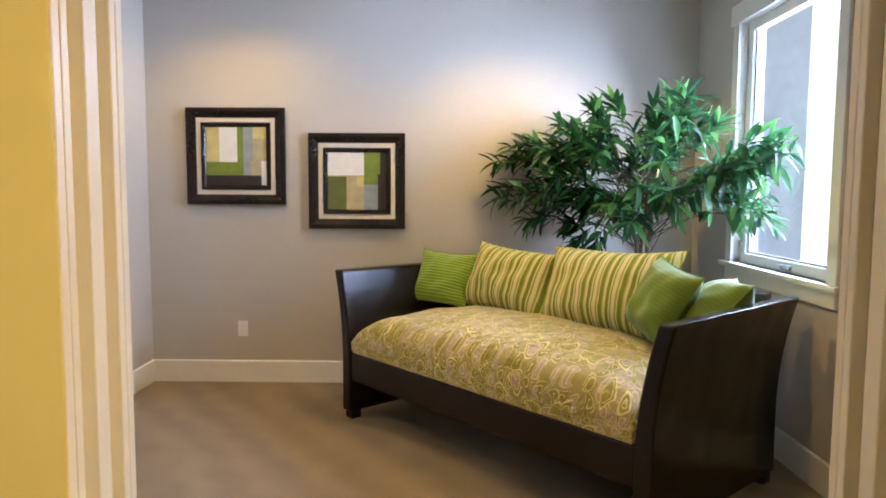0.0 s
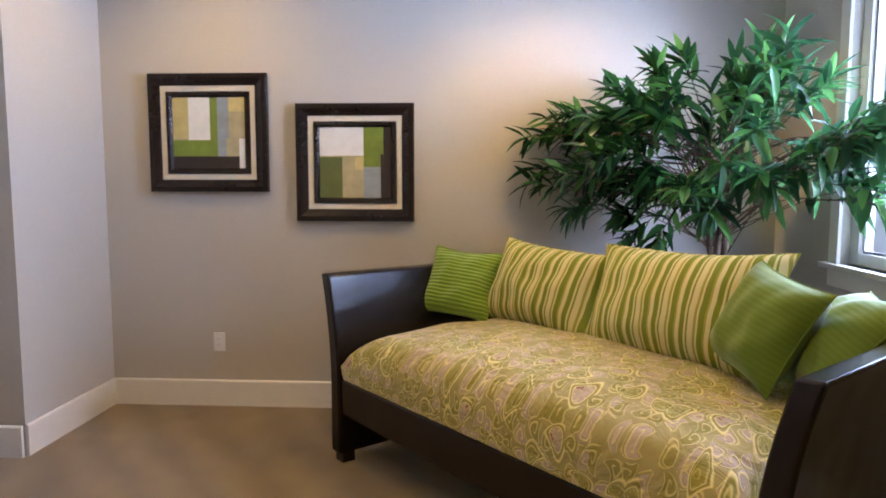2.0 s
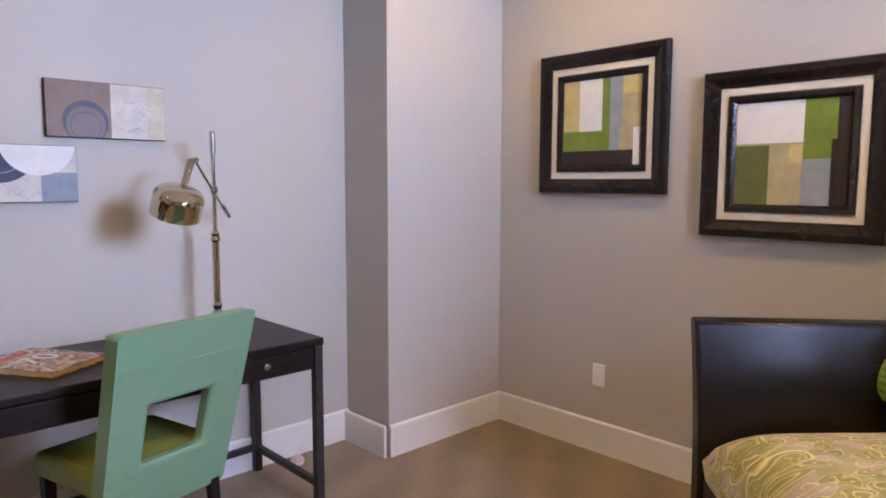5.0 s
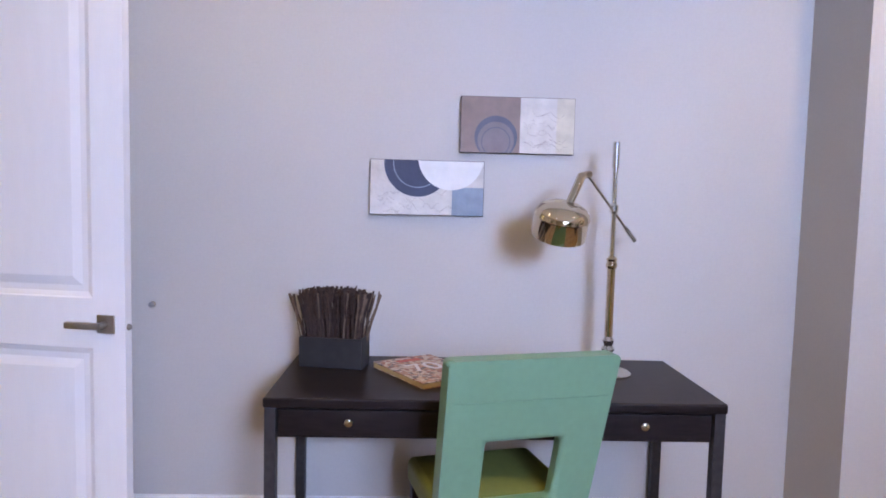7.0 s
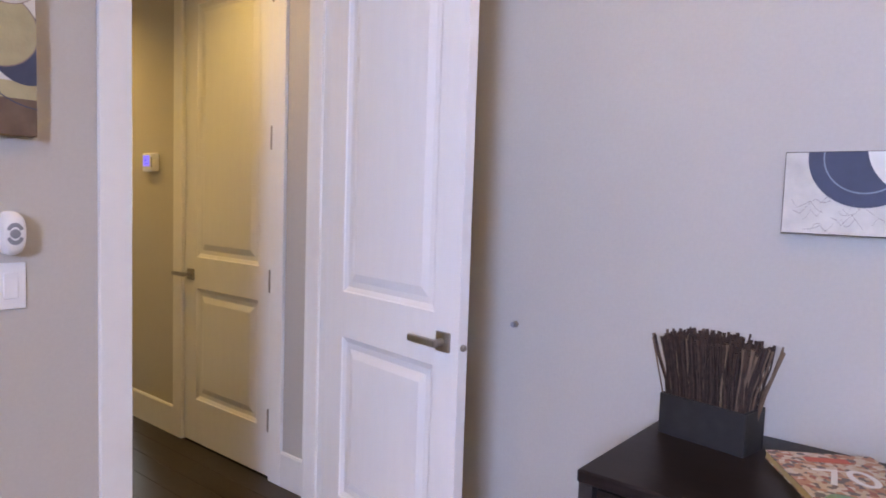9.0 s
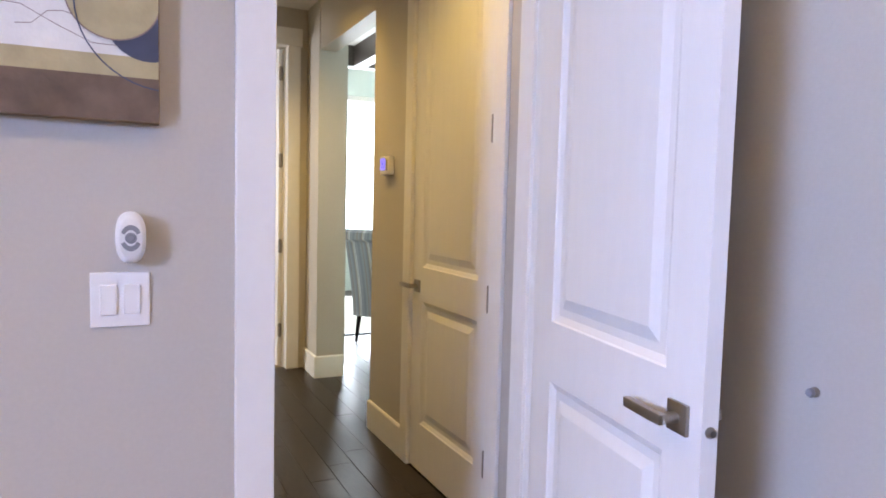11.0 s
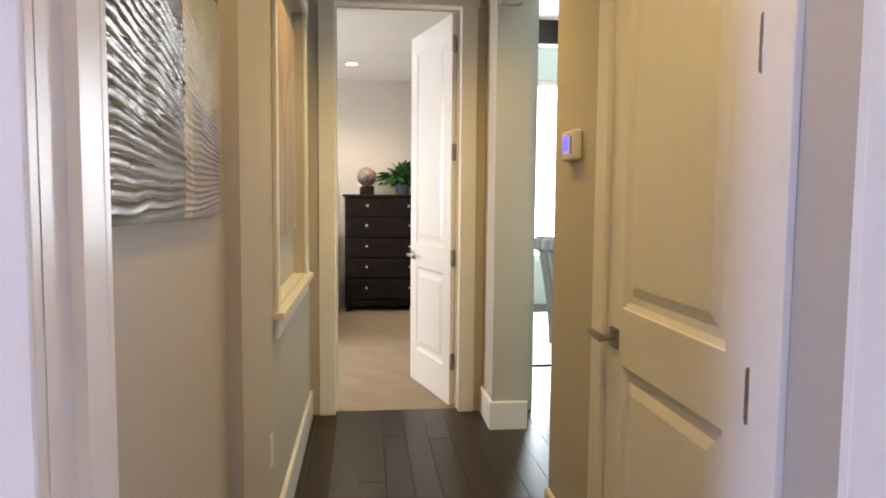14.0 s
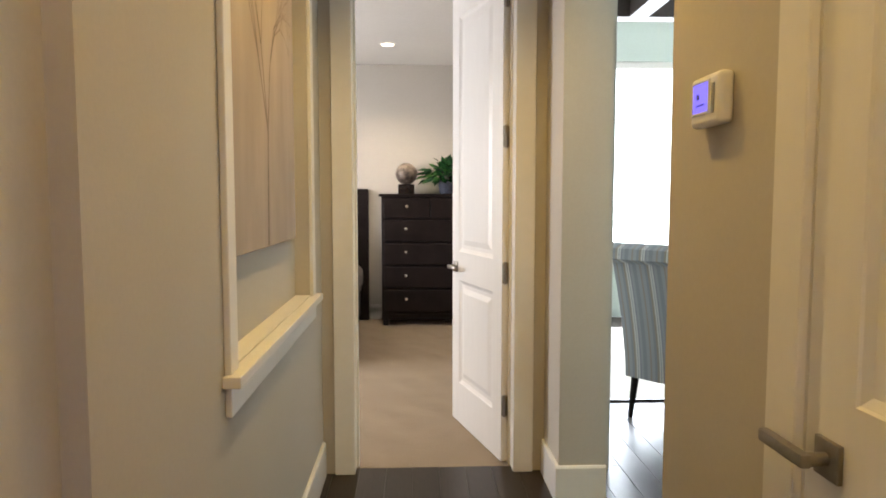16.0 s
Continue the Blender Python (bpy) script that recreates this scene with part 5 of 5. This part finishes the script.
# metallic ridged canvas on the hall wall
hc = thing("relief_picture", "large canvas with metallic wavy ridges in silver and bronze", "relief picture", pose(1.184, -0.735, 1.675, 0, 0, -90))
part("stretcher", box(-0.40, 0.40, -0.020, 0, -0.40, 0.40, 0.002), P_DARK, hc)
rl = bmesh.new()
NX, NZ = 80, 400
gr, kinds = [], {}
for j in range(NZ + 1):
    row = []
    for i in range(NX + 1):
        x, z = i / NX * 0.8 - 0.4, j / NZ * 0.8 - 0.4
        ang = math.atan2(z + 0.34, 0.95 - x) + 0.012 * noise.noise(Vector((x * 5, z * 5, 3)))
        wob = noise.noise(Vector((x * 9, z * 6, 0))) * 0.8 + noise.noise(Vector((x * 22, z * 10, 4))) * 0.35
        ridged = ang < 0.40 or ang > 0.62
        amp = 0.0065 * (0.6 + 0.5 * noise.noise(Vector((x * 7, z * 30, 7)))) if ridged else 0.0006
        edge = min(1.0, 12 * min(0.4 - abs(x), 0.4 - abs(z)) / 0.4)
        y = -0.021 - edge * (0.004 + amp * (1 - abs(math.sin(ang * 185 + wob * 1.6)) ** 0.7) + 0.001 * noise.noise(Vector((x * 60, z * 60, 9))))
        row.append(rl.verts.new((x, y, z)))
        kinds[i, j] = 1 if not ridged else 2 if ang < 0.22 and x > 0.12 else 3 if ang < 0.40 and x > 0.06 else 0
    gr.append(row)
for j in range(NZ):
    for i in range(NX):
        rl.faces.new((gr[j][i], gr[j][i + 1], gr[j + 1][i + 1], gr[j + 1][i])).material_index = kinds[i, j]
M_RELIEF = mat("silver_bronze_leaf", (0.085, 0.062, 0.042), 0.25, 0.6, var=0.3, grain=10, second=(0.20, 0.18, 0.165), bump=0.12, bump_scale=120)
M_SAGE = mat("sage_glaze", (0.34, 0.33, 0.17), 0.38, 0.1, var=0.15, grain=14, bump=0.2)
M_LILAC = mat("lilac_taupe_glaze", (0.26, 0.22, 0.22), 0.35, 0.2, var=0.2, grain=14, bump=0.2)
M_SAND = mat("sand_glaze", (0.40, 0.33, 0.20), 0.35, 0.2, var=0.2, grain=14, bump=0.2)
part("relief", rl, [M_RELIEF, M_SAGE, M_LILAC, M_SAND], hc, "metallic glazed ridges fanning across the canvas", smooth=True)

# canvas in the niche
M_TREEPIC = mat("misty_taupe_canvas", (0.40, 0.33, 0.28), 0.7, var=0.12, grain=9, bump=0.1, stretch=(1, 1, 0.25))
nc = thing("canvas_picture", "tall taupe canvas with a bare tree in the niche", "canvas picture", pose(1.205, -2.525, 1.66, 0, 0, -90))
part("stretcher", box(-0.505, 0.505, -0.029, 0, -0.505, 0.505, 0.002), P_BROWN, nc)
part("painting", box(-0.503, 0.503, -0.030, -0.029, -0.503, 0.503), M_TREEPIC, nc)
br = bmesh.new()
rng = random.Random(3)


def twigline(p, ang, ln, w, depth):
    q = (p[0] + ln * math.sin(ang), p[1] + ln * math.cos(ang))
    nx_, nz_ = math.cos(ang) * w / 2, -math.sin(ang) * w / 2
    if max(abs(q[0]), abs(p[0])) < 0.49 and q[1] < 0.5:
        br.faces.new([br.verts.new(v) for v in ((p[0] - nx_, -0.0306, p[1] - nz_), (p[0] + nx_, -0.0306, p[1] + nz_), (q[0] + nx_ * 0.7, -0.0306, q[1] + nz_ * 0.7), (q[0] - nx_ * 0.7, -0.0306, q[1] - nz_ * 0.7))])
        if depth:
            for _ in range(2 if depth < 5 else 3):
                twigline(q, ang + rng.uniform(-0.65, 0.65), ln * rng.uniform(0.6, 0.85), w * 0.62, depth - 1)


twigline((0.02, -0.50), 0.05, 0.36, 0.022, 6)
part("tree_drawing", br, mat("soft_umber", (0.22, 0.17, 0.15), 0.8, var=0.2), nc)

# ---------------- bedroom ----------------
DRY, DRH = -7.23, 1.365
dr_ = thing("dresser", "tall dark espresso chest of drawers with small metal knobs", "chest of drawers", pose(0.545, DRY, 0))
soften(part("body", box(-0.50, 0.50, -0.42, -0.02, 0.09, DRH - 0.03), M_ESPRESSO, dr_), 0.004)
soften(part("top", box(-0.525, 0.525, -0.44, 0.012, DRH - 0.03, DRH), M_ESPRESSO, dr_), 0.008)
soften(part("plinth", box(-0.505, 0.505, -0.42, -0.015, 0.06, 0.12), M_ESPRESSO, dr_), 0.004)
for x in (-0.46, 0.46):
    for y in (-0.38, -0.06):
        part("foot", box(x - 0.03, x + 0.03, y - 0.03, y + 0.03, 0, 0.065, 0.004), M_ESPRESSO, dr_)
zs = [0.135, 0.385, 0.625, 0.865, 1.105, 1.325]
for k in range(5):
    for a, b in (((-0.475, -0.004), (0.004, 0.475)) if k == 4 else ((-0.475, 0.475),)):
        dw = soften(part("drawer", box(a, b, -0.022, 0.002, zs[k] + 0.012, zs[k + 1] - 0.012), M_ESPRESSO, dr_), 0.006)
        for x in ([(a + b) / 2] if k == 4 else [-0.25, 0.25]):
            part("knob", lathe([(0.006, 0), (0.006, 0.012), (0.016, 0.017), (0.016, 0.025), (0.005, 0.029)], 14, m=pose(x, 0.002, (zs[k] + zs[k + 1]) / 2 + 0.02, -90, 0, 0)), M_CHROME2, dw, "round metal knob", smooth=True)

gl = thing("globe_ornament", "weathered metal sphere ornament on a dark block", "ornament", pose(0.79, DRY - 0.2, DRH))
part("block", box(-0.085, 0.085, -0.07, 0.07, 0, 0.10, 0.006), M_FRAME, gl)
part("sphere", lathe([(0.002, 0.10)] + [(0.115 * math.sin(a), 0.21 - 0.115 * math.cos(a)) for a in [0.25 + k * 0.26 for k in range(11)]] + [(0.002, 0.325)], 26), mat("weathered_bronze", (0.20, 0.16, 0.13), 0.4, 0.5, var=0.6, grain=22, bump=0.5, bump_scale=40), gl, smooth=True)
pp = thing("potted_plant", "small bushy green plant in a dark glazed pot", "plant", pose(0.37, DRY - 0.2, DRH))
part("pot", lathe([(0.06, 0), (0.075, 0.02), (0.09, 0.14), (0.082, 0.14), (0.07, 0.12), (0.001, 0.115)], 20), mat("blue_grey_glaze", (0.10, 0.11, 0.15), 0.2, var=0.2), pp, smooth=True)
pl_ = bmesh.new()
rng = random.Random(8)
for k in range(230):
    th_, ph = rng.uniform(0, 6.283), rng.uniform(0.05, 1.55)
    r = rng.uniform(0.06, 0.25)
    o = Vector((math.cos(th_) * math.sin(ph), math.sin(th_) * math.sin(ph), math.cos(ph) * 0.8))
    bpos = Vector((0, 0, 0.14)) + o * r
    right = o.cross(Vector((rng.uniform(-1, 1), rng.uniform(-1, 1), 1))).normalized()
    m = Matrix((right, (o + Vector((0, 0, -0.3))).normalized(), right.cross(o))).transposed().to_4x4()
    m.translation = bpos
    leaf_bm(pl_, m, rng.uniform(0.06, 0.105), rng.uniform(0.04, 0.065), 0.35)
tagged(part("foliage", pl_, M_LEAF, pp, smooth=True), kind="stuff")

bd = thing("bed", "bed with a dark wooden headboard and grey-brown bedding", "bed", pose(2.13, -6.6, 0))
soften(part("headboard", box(-0.93, 0.93, -1.04, -0.97, 0.0, 1.42), M_ESPRESSO, bd), 0.01)
soften(part("mattress", box(-0.86, 0.86, -0.96, 1.0, 0.30, 0.60), M_BEDDING, bd, smooth=True), 0.07, 4)
soften(part("base", box(-0.84, 0.84, -0.96, 0.96, 0.06, 0.30), M_ESPRESSO, bd), 0.01)
soften(part("quilt", box(-0.92, 0.92, -0.4, 1.03, 0.42, 0.68), M_BEDDING, bd, smooth=True), 0.09, 4)
for s in (-0.42, 0.42):
    soften(part("pillow", box(s - 0.36, s + 0.36, -0.93, -0.70, 0.60, 1.0), M_BEDDING, bd, smooth=True), 0.09, 4)

# ---------------- living room ----------------
ac = thing("armchair", "grey-blue and cream striped slipper chair with a rolled top", "chair", pose(-0.76, -4.09, 0, 0, 0, -50))


def ticking():
    m, n, link, b, tc = node_mat("blue_grey_ticking", 0.85)
    sep = n.new("ShaderNodeSeparateXYZ")
    link(tc.outputs["Object"], sep.inputs[0])
    f = math_node(n, link, "FRACT", math_node(n, link, "MULTIPLY", sep.outputs[0], 1 / 0.15))
    g, c, l, k = (0.33, 0.36, 0.41), (0.74, 0.76, 0.74), (0.42, 0.45, 0.49), (0.40, 0.36, 0.31)
    r = ramp_node(n, [(0.0, g), (0.16, l), (0.26, g), (0.32, c), (0.38, g), (0.41, c), (0.47, k), (0.56, g), (0.66, l), (0.80, k), (0.86, l)], "CONSTANT")
    link(f, r.inputs[0]), link(r.outputs[0], b.inputs["Base Color"])
    return m


M_TICK = ticking()
ob_prof = []
for k in range(11):
    s = k / 10
    ob_prof.append((0.0 + 0.16 * s ** 1.5, 0.24 + s * 0.70))
loop_ = ob_prof + [(0.24, 0.97), (0.235, 1.03), (0.17, 1.06), (0.10, 1.03), (0.07, 0.97)] + [(0.16 * (k / 10) ** 1.5 - 0.10, 0.24 + k / 10 * 0.70) for k in range(10, -1, -1)]
cb = bmesh.new()
r0 = [cb.verts.new((-0.30, y, z)) for y, z in loop_]
r1 = [cb.verts.new((0.30, y, z)) for y, z in loop_]
for k in range(len(loop_)):
    cb.faces.new((r0[k], r0[(k + 1) % len(loop_)], r1[(k + 1) % len(loop_)], r1[k]))
cb.faces.new(r0[::-1]), cb.faces.new(r1)
bmesh.ops.recalc_face_normals(cb, faces=cb.faces[:])
part("backrest", cb, M_TICK, ac, smooth=True)
soften(part("seat", box(-0.30, 0.30, -0.62, -0.02, 0.24, 0.44), M_TICK, ac, smooth=True), 0.04, 3)
for x, y in ((-0.25, -0.03), (0.25, -0.03), (-0.25, -0.56), (0.25, -0.56)):
    part("leg", tube([(x, y, 0.25), (x, y + (0.05 if y > -0.1 else -0.02), 0.0)], [0.024, 0.014], 10), M_ESPRESSO, ac, "dark tapered wooden leg", smooth=True)
rugm = bmesh.new()
add_box(rugm, -3.6, -0.45, -7.0, -4.60, 0.0, 0.012, 0.003)
tagged(part("rug", rugm, M_RUG), "thick cream area rug on dark hardwood", "rug")
part("border", box(-3.62, -0.43, -4.60, -4.57, 0.0, 0.013), M_FRAME, bpy.data.objects["rug"], "dark bound edge")

# ---------------- hardwood planks ----------------
fl = tagged(part("floor_hall", box(-4.2, 1.184, -7.65, -0.06, -0.05, -0.012), M_GAP), "dark hand-scraped hardwood plank floor", "floor", kind="structure")
PW = 0.127
rng = random.Random(21)
meshes = {}


def plank(x0, x1, y0, y1):
    key = (round(x1 - x0, 3), round(y1 - y0, 2))
    if key not in meshes:
        w, l = key
        b0 = bmesh.new()
        c = 0.0012
        low = [b0.verts.new(v) for v in ((0, 0, -0.011), (w, 0, -0.011), (w, l, -0.011), (0, l, -0.011))]
        mid = [b0.verts.new(v) for v in ((0, 0, -c), (w, 0, -c), (w, l, -c), (0, l, -c))]
        top = [b0.verts.new(v) for v in ((c, c, 0), (w - c, c, 0), (w - c, l - c, 0), (c, l - c, 0))]
        for a, b in ((low, mid), (mid, top)):
            for k in range(4):
                b0.faces.new((a[k], a[(k + 1) % 4], b[(k + 1) % 4], b[k]))
        b0.faces.new(top)
        me = bpy.data.meshes.new("plank")
        b0.to_mesh(me)
        b0.free()
        me.materials.append(M_WOODFLOOR)
        meshes[key] = me
    ob = new("plank", meshes[key])
    ob.parent, ob.location = fl, (x0, y0, 0)


for i in range(-14, 10):
    x0 = -0.04 + i * PW
    lo, hi = (-3.57, -0.06) if x0 > 0.06 else (-7.65, -2.0)
    if x0 > 1.18:
        continue
    x1 = min(x0 + PW - 0.0015, 1.184)
    y = lo
    first = rng.uniform(0.3, 1.3)
    while y < hi - 0.02:
        ln = min(first if y == lo else rng.choice((0.9, 1.2, 1.5)), hi - y)
        plank(x0, x1, y, y + ln - 0.0015)
        y += ln
